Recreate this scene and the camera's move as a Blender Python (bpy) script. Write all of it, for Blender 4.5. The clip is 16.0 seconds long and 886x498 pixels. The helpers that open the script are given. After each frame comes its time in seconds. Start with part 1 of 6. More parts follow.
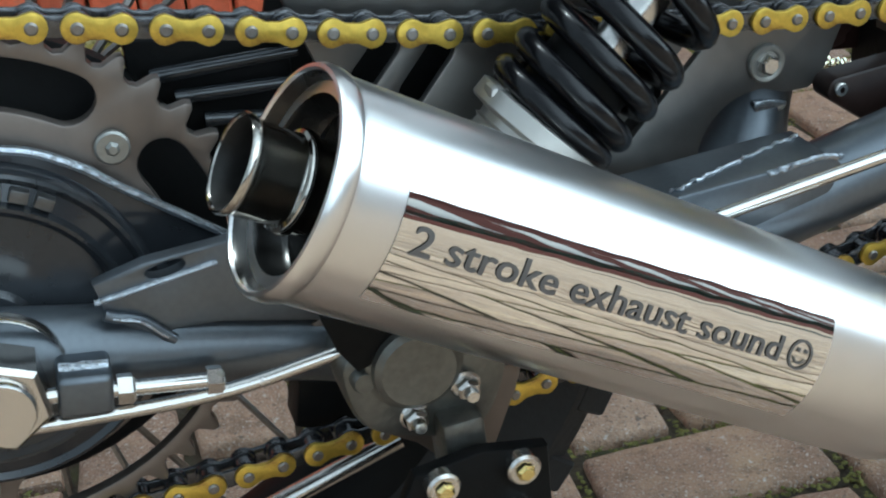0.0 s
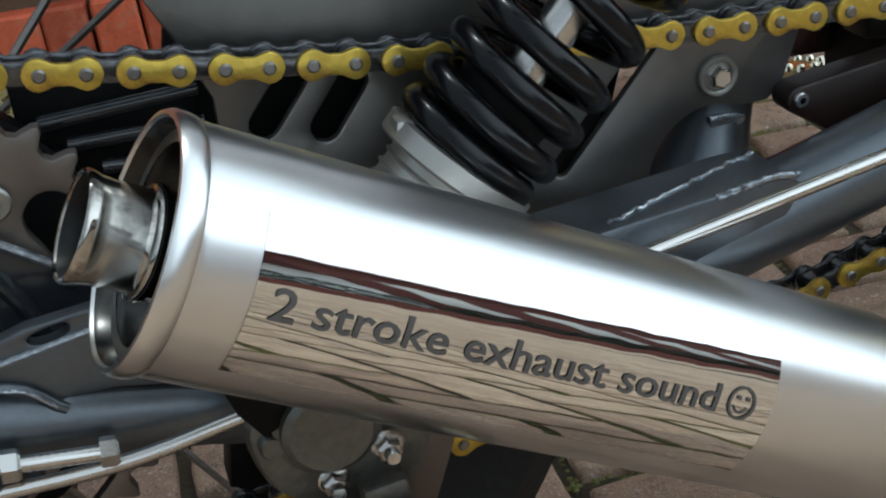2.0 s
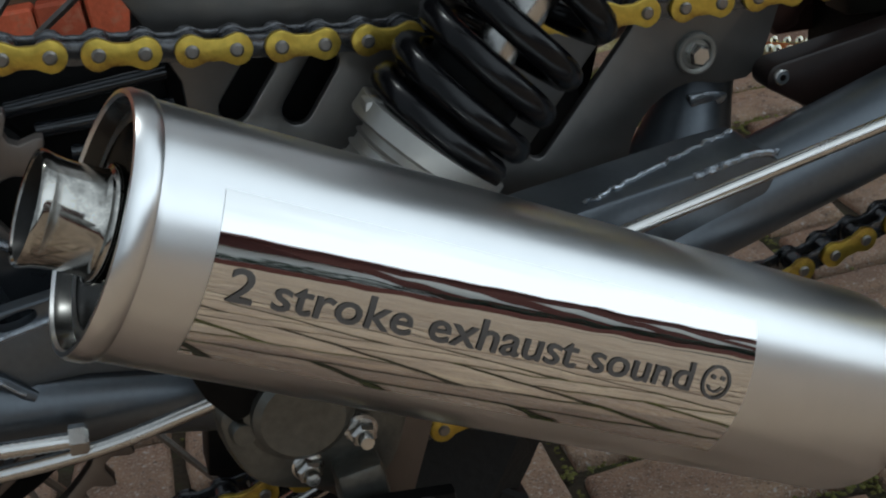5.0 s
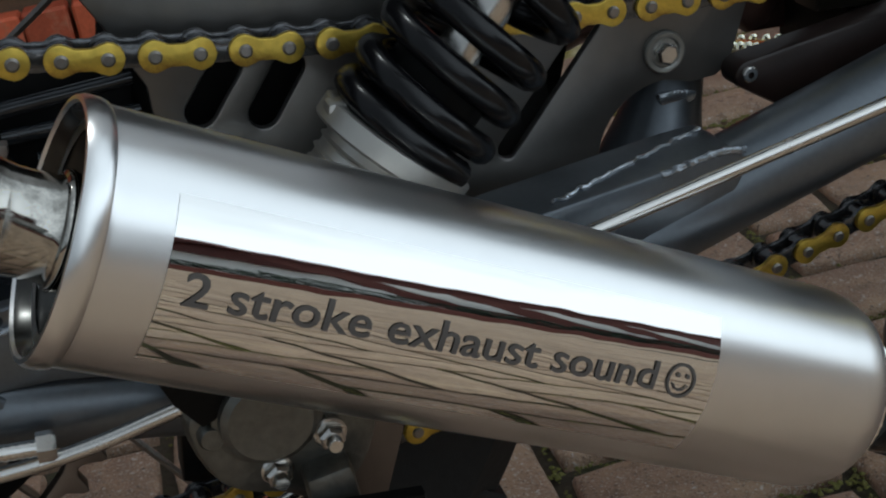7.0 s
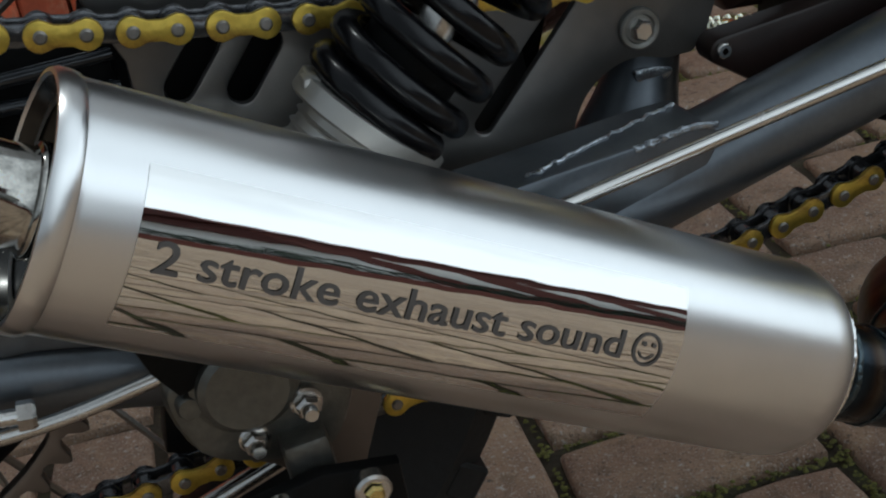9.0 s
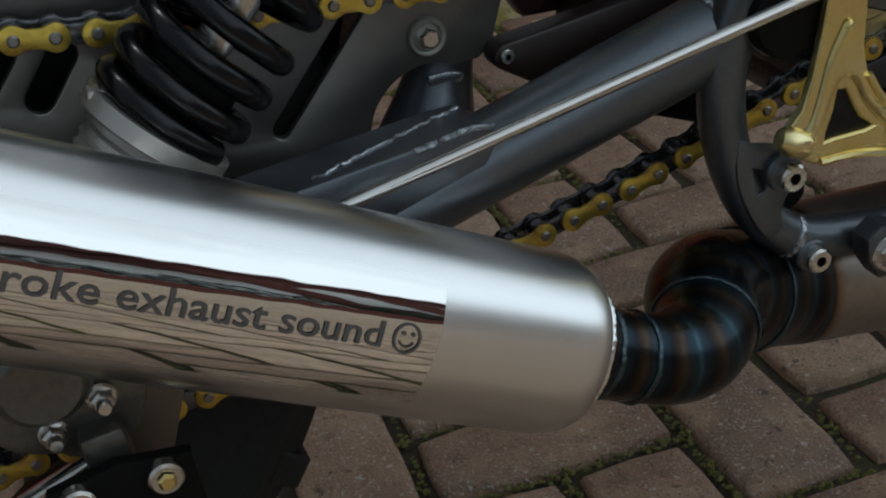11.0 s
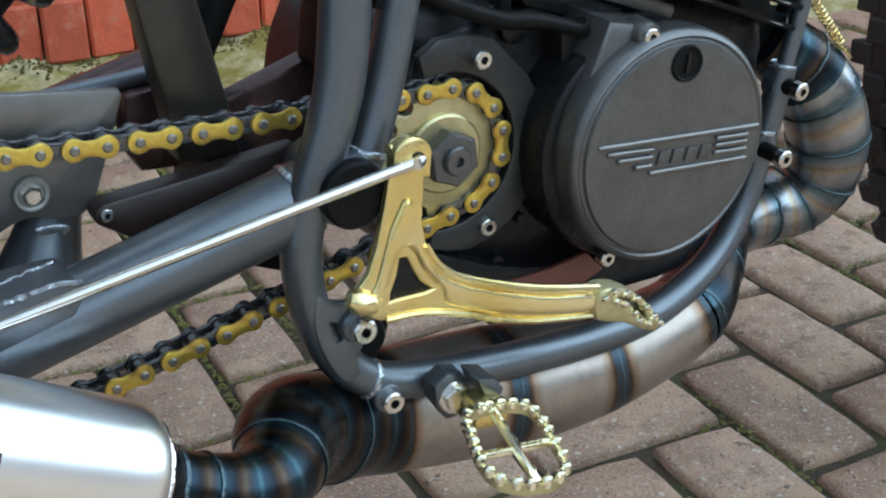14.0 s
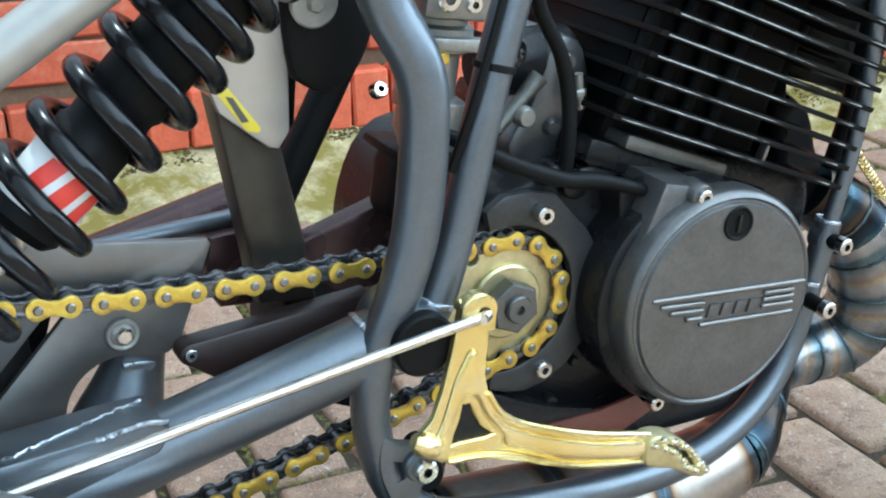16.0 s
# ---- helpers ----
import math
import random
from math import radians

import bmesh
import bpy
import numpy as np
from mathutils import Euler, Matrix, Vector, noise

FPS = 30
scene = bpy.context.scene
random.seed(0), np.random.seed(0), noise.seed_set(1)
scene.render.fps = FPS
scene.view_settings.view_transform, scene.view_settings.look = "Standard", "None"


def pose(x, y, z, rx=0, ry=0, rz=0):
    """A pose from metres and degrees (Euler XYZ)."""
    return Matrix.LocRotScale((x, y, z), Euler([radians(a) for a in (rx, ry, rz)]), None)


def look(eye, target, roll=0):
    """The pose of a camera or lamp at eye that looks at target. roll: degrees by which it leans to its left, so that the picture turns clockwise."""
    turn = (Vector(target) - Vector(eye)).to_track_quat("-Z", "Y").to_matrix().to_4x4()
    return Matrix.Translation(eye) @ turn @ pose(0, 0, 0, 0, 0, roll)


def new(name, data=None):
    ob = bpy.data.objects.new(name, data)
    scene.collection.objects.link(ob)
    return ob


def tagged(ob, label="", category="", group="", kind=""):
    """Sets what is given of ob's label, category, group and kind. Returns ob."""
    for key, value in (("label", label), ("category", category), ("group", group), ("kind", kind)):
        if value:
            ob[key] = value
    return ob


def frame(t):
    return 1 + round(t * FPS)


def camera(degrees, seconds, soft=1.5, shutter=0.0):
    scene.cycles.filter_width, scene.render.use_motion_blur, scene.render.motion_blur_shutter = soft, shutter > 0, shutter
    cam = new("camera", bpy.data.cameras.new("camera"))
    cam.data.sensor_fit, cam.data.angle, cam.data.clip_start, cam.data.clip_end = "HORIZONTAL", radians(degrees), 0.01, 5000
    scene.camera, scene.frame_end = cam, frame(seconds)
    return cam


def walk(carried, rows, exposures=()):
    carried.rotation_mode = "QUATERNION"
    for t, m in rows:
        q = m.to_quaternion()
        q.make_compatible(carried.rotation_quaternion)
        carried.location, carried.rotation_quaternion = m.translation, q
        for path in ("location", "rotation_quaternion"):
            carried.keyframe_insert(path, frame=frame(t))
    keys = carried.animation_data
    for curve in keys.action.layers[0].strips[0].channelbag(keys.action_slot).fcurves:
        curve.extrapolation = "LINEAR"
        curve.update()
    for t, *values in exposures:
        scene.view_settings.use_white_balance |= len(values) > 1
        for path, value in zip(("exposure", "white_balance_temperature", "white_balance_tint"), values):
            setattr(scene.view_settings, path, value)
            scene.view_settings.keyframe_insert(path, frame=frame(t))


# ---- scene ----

# ---------------------------------------------------------------- camera
cam = camera(37.145, 16.0, soft=2.1)
PATH = [
    (0, (-0.46143, -0.50785, 0.65700), (-0.29125, 0.09911, 0.35265), -5.413),
    (0.5, (-0.44136, -0.50698, 0.65835), (-0.28425, 0.11173, 0.37108), -6.610),
    (1, (-0.42245, -0.49358, 0.64364), (-0.27741, 0.12214, 0.34391), -9.359),
    (1.5, (-0.40474, -0.48751, 0.64241), (-0.25559, 0.12618, 0.34052), -8.683),
    (2, (-0.39948, -0.48052, 0.64497), (-0.25476, 0.13658, 0.34791), -8.926),
    (2.5, (-0.39548, -0.47868, 0.63619), (-0.24995, 0.13462, 0.33174), -9.059),
    (3, (-0.39021, -0.47272, 0.63642), (-0.24495, 0.14009, 0.33086), -9.356),
    (3.5, (-0.38676, -0.47762, 0.63779), (-0.24478, 0.13670, 0.33372), -9.516),
    (4, (-0.38800, -0.47991, 0.63688), (-0.24866, 0.13682, 0.33652), -9.868),
    (4.2, (-0.38955, -0.47921, 0.63845), (-0.25002, 0.13738, 0.33787), -9.626),
    (6.5, (-0.37912, -0.48231, 0.63176), (-0.23591, 0.13502, 0.33444), -10.349),
    (7, (-0.37713, -0.48311, 0.63438), (-0.23499, 0.13387, 0.33582), -10.497),
    (7.5, (-0.38053, -0.48561, 0.63284), (-0.24419, 0.13032, 0.32946), -9.727),
    (8, (-0.37870, -0.48843, 0.63445), (-0.24062, 0.13017, 0.33735), -10.341),
    (8.2, (-0.37612, -0.49044, 0.63461), (-0.23880, 0.12841, 0.33767), -10.593),
    (10.3, (-0.35265, -0.50929, 0.62698), (-0.20230, 0.09218, 0.30197), -11.383),
    (10.5, (-0.34624, -0.51622, 0.62714), (-0.19134, 0.08504, 0.30389), -12.046),
    (11, (-0.32933, -0.53838, 0.63854), (-0.14994, 0.06052, 0.32368), -10.107),
    (11.5, (-0.30242, -0.54373, 0.63503), (-0.09234, 0.04279, 0.31587), -7.043),
    (12, (-0.29933, -0.55451, 0.65217), (-0.05955, 0.02630, 0.34367), -5.513),
    (12.5, (-0.29033, -0.57629, 0.67169), (0.00016, -0.01467, 0.37137), -3.273),
    (13, (-0.28711, -0.59223, 0.68300), (0.01134, -0.03292, 0.38619), -2.354),
    (13.5, (-0.27972, -0.60330, 0.68089), (0.02469, -0.04854, 0.38161), -2.528),
    (14, (-0.27429, -0.62023, 0.68948), (0.03501, -0.06185, 0.40218), -2.731),
    (14.5, (-0.27492, -0.63269, 0.69093), (0.03328, -0.07520, 0.40074), -2.665),
    (15, (-0.27625, -0.64117, 0.69479), (0.04070, -0.08355, 0.41443), -2.330),
    (15.5, (-0.29418, -0.63372, 0.71207), (0.01550, -0.06366, 0.44913), 0.046),
    (16, (-0.30097, -0.63379, 0.73929), (0.00325, -0.05345, 0.49302), -1.172),
]
walk(cam, [(t, look(eye, target, roll)) for t, eye, target, roll in PATH],
     exposures=[(0.0, -1.05, 5330, -5), (1.5, -1.5, 5550, -2), (3.5, -2.2, 5680, 0), (7.0, -2.3, 5750, 1), (8.2, -2.3, 5750, 1), (10.3, -2.52, 5750, 0), (11.0, -2.55, 5720, 0), (12.0, -1.86, 5380, -1),
                (12.5, -1.46, 5240, -2), (13.5, -0.97, 5130, -3), (14.0, -0.85, 5130, -3), (16.0, -0.15, 5080, -5)])

# ---------------------------------------------------------------- light
world = bpy.data.worlds.new("sky")
scene.world = world
world.use_nodes = True
wn, wl = world.node_tree.nodes, world.node_tree.links
sky = wn.new("ShaderNodeTexSky")
sky.sky_type, sky.sun_disc = "NISHITA", False
sky.sun_elevation, sky.sun_rotation = radians(66), radians(-8)
sky.air_density, sky.dust_density = 1.0, 3.0
pale = wn.new("ShaderNodeHueSaturation")
pale.inputs["Saturation"].default_value = 0.4
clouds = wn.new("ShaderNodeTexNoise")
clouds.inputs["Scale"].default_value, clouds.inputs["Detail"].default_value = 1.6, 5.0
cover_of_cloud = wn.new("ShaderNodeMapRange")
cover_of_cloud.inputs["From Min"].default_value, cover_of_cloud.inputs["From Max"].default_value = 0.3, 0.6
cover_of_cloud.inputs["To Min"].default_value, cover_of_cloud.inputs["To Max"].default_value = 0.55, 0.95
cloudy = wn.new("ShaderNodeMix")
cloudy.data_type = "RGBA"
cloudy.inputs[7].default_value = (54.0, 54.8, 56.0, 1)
sky_at = wn.new("ShaderNodeTexCoord")
wl.new(sky_at.outputs["Generated"], clouds.inputs["Vector"])
bank = wn.new("ShaderNodeMapRange")   # unseen bright cloud, set over the open end of the drive to light the silencer, thinning out towards the wall
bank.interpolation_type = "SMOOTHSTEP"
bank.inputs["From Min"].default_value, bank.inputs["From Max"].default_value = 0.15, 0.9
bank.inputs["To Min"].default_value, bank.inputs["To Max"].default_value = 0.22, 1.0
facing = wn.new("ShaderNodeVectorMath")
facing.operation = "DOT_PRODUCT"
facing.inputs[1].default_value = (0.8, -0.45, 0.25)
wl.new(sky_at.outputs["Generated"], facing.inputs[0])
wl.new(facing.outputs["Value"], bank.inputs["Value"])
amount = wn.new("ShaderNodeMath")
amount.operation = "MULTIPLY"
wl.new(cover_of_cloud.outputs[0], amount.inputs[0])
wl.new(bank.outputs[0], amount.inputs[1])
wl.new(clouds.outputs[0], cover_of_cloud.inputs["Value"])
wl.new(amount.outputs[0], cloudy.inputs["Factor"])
wl.new(sky.outputs[0], pale.inputs["Color"])
wl.new(pale.outputs[0], cloudy.inputs[6])
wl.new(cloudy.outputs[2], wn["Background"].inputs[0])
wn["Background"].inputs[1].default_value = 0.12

# the sun stands behind the wall, whose shade the motorcycle stands in
sun = new("sun", bpy.data.lights.new("sun", "SUN"))
sun.data.energy, sun.data.angle, sun.data.color = 2.8, radians(0.6), (1.0, 0.95, 0.88)
sun.matrix_world = look((0.14 * 0.407, 0.99 * 0.407, 0.9135), (0, 0, 0))

# ---------------------------------------------------------------- materials
def mat(name, color, rough=0.5, metal=0.0, var=0.15, scale=20.0, bump=0.0, bump_scale=None, coat=0.0, rough_var=0.1, spots=None, spot_amount=0.3, spot_scale=6.0, aniso=0.0, random_by=None, spec=0.5):
    """A surface with fine and coarse variation in tone, gloss and relief."""
    m = bpy.data.materials.new(name)
    m.use_nodes = True
    nt = m.node_tree
    n, l = nt.nodes, nt.links
    b = n["Principled BSDF"]
    b.inputs["Metallic"].default_value = metal
    b.inputs["Specular IOR Level"].default_value = spec
    b.inputs["Coat Weight"].default_value = coat
    b.inputs["Coat Roughness"].default_value = 0.12
    b.inputs["Anisotropic"].default_value = aniso
    tc = n.new("ShaderNodeTexCoord")
    fine = n.new("ShaderNodeTexNoise")
    fine.inputs["Scale"].default_value, fine.inputs["Detail"].default_value = scale * 6, 6.0
    wide = n.new("ShaderNodeTexNoise")
    wide.inputs["Scale"].default_value, wide.inputs["Detail"].default_value = scale, 3.0
    l.new(tc.outputs["Object"], fine.inputs["Vector"])
    l.new(tc.outputs["Object"], wide.inputs["Vector"])
    add = n.new("ShaderNodeMath")
    add.operation = "ADD"
    l.new(fine.outputs[0], add.inputs[0])
    l.new(wide.outputs[0], add.inputs[1])
    tone = n.new("ShaderNodeMapRange")
    tone.inputs["From Min"].default_value, tone.inputs["From Max"].default_value = 0.6, 1.4
    tone.inputs["To Min"].default_value, tone.inputs["To Max"].default_value = 1 - var, 1 + var
    l.new(add.outputs[0], tone.inputs["Value"])
    col = n.new("ShaderNodeVectorMath")
    col.operation = "SCALE"
    col.inputs[0].default_value = color
    l.new(tone.outputs[0], col.inputs["Scale"])
    out = col.outputs[0]
    if random_by:
        if random_by == "object":
            src = n.new("ShaderNodeObjectInfo").outputs["Random"]
        else:
            src = n.new("ShaderNodeNewGeometry").outputs["Random Per Island"]
        ramp = n.new("ShaderNodeValToRGB")
        ramp.color_ramp.elements[0].color = (0.78, 0.74, 0.74, 1)
        ramp.color_ramp.elements[1].color = (1.26, 1.25, 1.24, 1)
        e = ramp.color_ramp.elements.new(0.5)
        e.color = (1.08, 1.0, 0.96, 1)
        l.new(src, ramp.inputs[0])
        mul = n.new("ShaderNodeVectorMath")
        mul.operation = "MULTIPLY"
        l.new(out, mul.inputs[0])
        l.new(ramp.outputs[0], mul.inputs[1])
        out = mul.outputs[0]
    if spots:
        sn = n.new("ShaderNodeTexNoise")
        sn.inputs["Scale"].default_value, sn.inputs["Detail"].default_value = spot_scale, 8.0
        sn.inputs["Roughness"].default_value = 0.65
        l.new(tc.outputs["Object"], sn.inputs["Vector"])
        sr = n.new("ShaderNodeMapRange")
        sr.inputs["From Min"].default_value = 0.62 - spot_amount * 0.35
        sr.inputs["From Max"].default_value = 0.72 - spot_amount * 0.25
        l.new(sn.outputs[0], sr.inputs["Value"])
        mx = n.new("ShaderNodeMix")
        mx.data_type = "RGBA"
        l.new(sr.outputs[0], mx.inputs["Factor"])
        l.new(out, mx.inputs[6])
        mx.inputs[7].default_value = (*spots, 1)
        out = mx.outputs[2]
    l.new(out, b.inputs["Base Color"])
    rr = n.new("ShaderNodeMapRange")
    rr.inputs["From Min"].default_value, rr.inputs["From Max"].default_value = 0.3, 0.7
    rr.inputs["To Min"].default_value, rr.inputs["To Max"].default_value = max(0.02, rough * (1 - rough_var)), min(1, rough * (1 + rough_var))
    l.new(wide.outputs[0], rr.inputs["Value"])
    l.new(rr.outputs[0], b.inputs["Roughness"])
    if bump:
        bn = n.new("ShaderNodeTexNoise")
        bn.inputs["Scale"].default_value, bn.inputs["Detail"].default_value = bump_scale or scale * 4, 8.0
        l.new(tc.outputs["Object"], bn.inputs["Vector"])
        bp = n.new("ShaderNodeBump")
        bp.inputs["Strength"].default_value, bp.inputs["Distance"].default_value = bump, 0.002
        l.new(bn.outputs[0], bp.inputs["Height"])
        l.new(bp.outputs[0], b.inputs["Normal"])
    return m


def paver_mat(name, random_by, tone=(0.30, 0.206, 0.14)):
    """Brown clay with pale and dark grains."""
    m = mat(name, tone, 0.8, 0.0, 0.3, 60, 1.0, 300, spots=tuple(v * 0.75 for v in tone), spot_amount=0.08, spot_scale=30, random_by=random_by)
    n, l = m.node_tree.nodes, m.node_tree.links
    b = n["Principled BSDF"]
    was = b.inputs["Base Color"].links[0].from_socket
    tc = n.new("ShaderNodeTexCoord")
    for scale, lo, hi, tint in ((16, 0.5, 0.66, tuple(v * k for v, k in zip(tone, (1.32, 1.28, 1.15)))), (11, 0.52, 0.68, tuple(v * k for v, k in zip(tone, (0.72, 0.64, 0.6)))), (45, 0.58, 0.68, tuple(v * k for v, k in zip(tone, (0.6, 0.56, 0.52)))), (420, 0.61, 0.67, (0.50, 0.44, 0.38)), (300, 0.62, 0.70, (0.05, 0.042, 0.038)), (800, 0.60, 0.68, (0.40, 0.34, 0.29)), (150, 0.66, 0.70, (0.52, 0.46, 0.40)), (110, 0.67, 0.72, (0.07, 0.055, 0.045))):
        g = n.new("ShaderNodeTexNoise")
        g.inputs["Scale"].default_value, g.inputs["Detail"].default_value = scale, 2.0
        l.new(tc.outputs["Object"], g.inputs["Vector"])
        r = n.new("ShaderNodeMapRange")
        r.inputs["From Min"].default_value, r.inputs["From Max"].default_value = lo, hi
        r.inputs["To Max"].default_value = 0.75
        l.new(g.outputs[0], r.inputs["Value"])
        mx = n.new("ShaderNodeMix")
        mx.data_type = "RGBA"
        l.new(r.outputs[0], mx.inputs["Factor"])
        l.new(was, mx.inputs[6])
        mx.inputs[7].default_value = (*tint, 1)
        was = mx.outputs[2]
    l.new(was, b.inputs["Base Color"])
    if random_by == "object":
        # no two pavers carry the same grain
        info, shift, pick = n.new("ShaderNodeObjectInfo"), n.new("ShaderNodeVectorMath"), n.new("ShaderNodeTexCoord")
        shift.operation = "MULTIPLY_ADD"
        shift.inputs[1].default_value = (7.0, 13.0, 5.0)
        l.new(info.outputs["Random"], shift.inputs[0])
        l.new(pick.outputs["Object"], shift.inputs[2])
        for goal in [k.to_socket for k in l if k.from_node.bl_idname == "ShaderNodeTexCoord" and k.to_node != shift]:
            l.new(shift.outputs[0], goal)
    return m


def heat_mat(name, stops, metal=0.9, rough=0.3, wander=0.3):
    """Bare steel whose tint changes along the pipe, from one weld to the next."""
    m = mat(name, (0.3, 0.3, 0.3), rough, metal, 0.3, 25, 0.08, 250, rough_var=0.25)
    n, l = m.node_tree.nodes, m.node_tree.links
    b = n["Principled BSDF"]
    was = b.inputs["Base Color"].links[0].from_socket
    uv = n.new("ShaderNodeUVMap")
    sep = n.new("ShaderNodeSeparateXYZ")
    l.new(uv.outputs[0], sep.inputs[0])
    nz = n.new("ShaderNodeTexNoise")
    nz.inputs["Scale"].default_value, nz.inputs["Detail"].default_value = 22, 4.0
    tc = n.new("ShaderNodeTexCoord")
    l.new(tc.outputs["Object"], nz.inputs["Vector"])
    mid = n.new("ShaderNodeMath")
    mid.operation = "SUBTRACT"
    mid.inputs[1].default_value = 0.5
    l.new(nz.outputs[0], mid.inputs[0])
    ad = n.new("ShaderNodeMath")
    ad.operation = "MULTIPLY_ADD"
    ad.inputs[1].default_value = wander
    l.new(mid.outputs[0], ad.inputs[0])
    l.new(sep.outputs[0], ad.inputs[2])
    fr = n.new("ShaderNodeMath")
    fr.operation = "FRACT"
    l.new(ad.outputs[0], fr.inputs[0])
    ramp = n.new("ShaderNodeValToRGB")
    els = ramp.color_ramp.elements
    els[0].position, els[0].color = 0.0, (*stops[0][1], 1)
    els[1].position, els[1].color = 1.0, (*stops[-1][1], 1)
    for p, c in stops[1:-1]:
        els.new(p).color = (*c, 1)
    l.new(fr.outputs[0], ramp.inputs[0])
    grain = n.new("ShaderNodeMix")
    grain.data_type, grain.blend_type = "RGBA", "MULTIPLY"
    grain.inputs["Factor"].default_value = 0.6
    l.new(ramp.outputs[0], grain.inputs[6])
    up = n.new("ShaderNodeVectorMath")
    up.operation = "SCALE"
    up.inputs["Scale"].default_value = 3.3
    l.new(was, up.inputs[0])
    l.new(up.outputs[0], grain.inputs[7])
    l.new(grain.outputs[2], b.inputs["Base Color"])
    return m


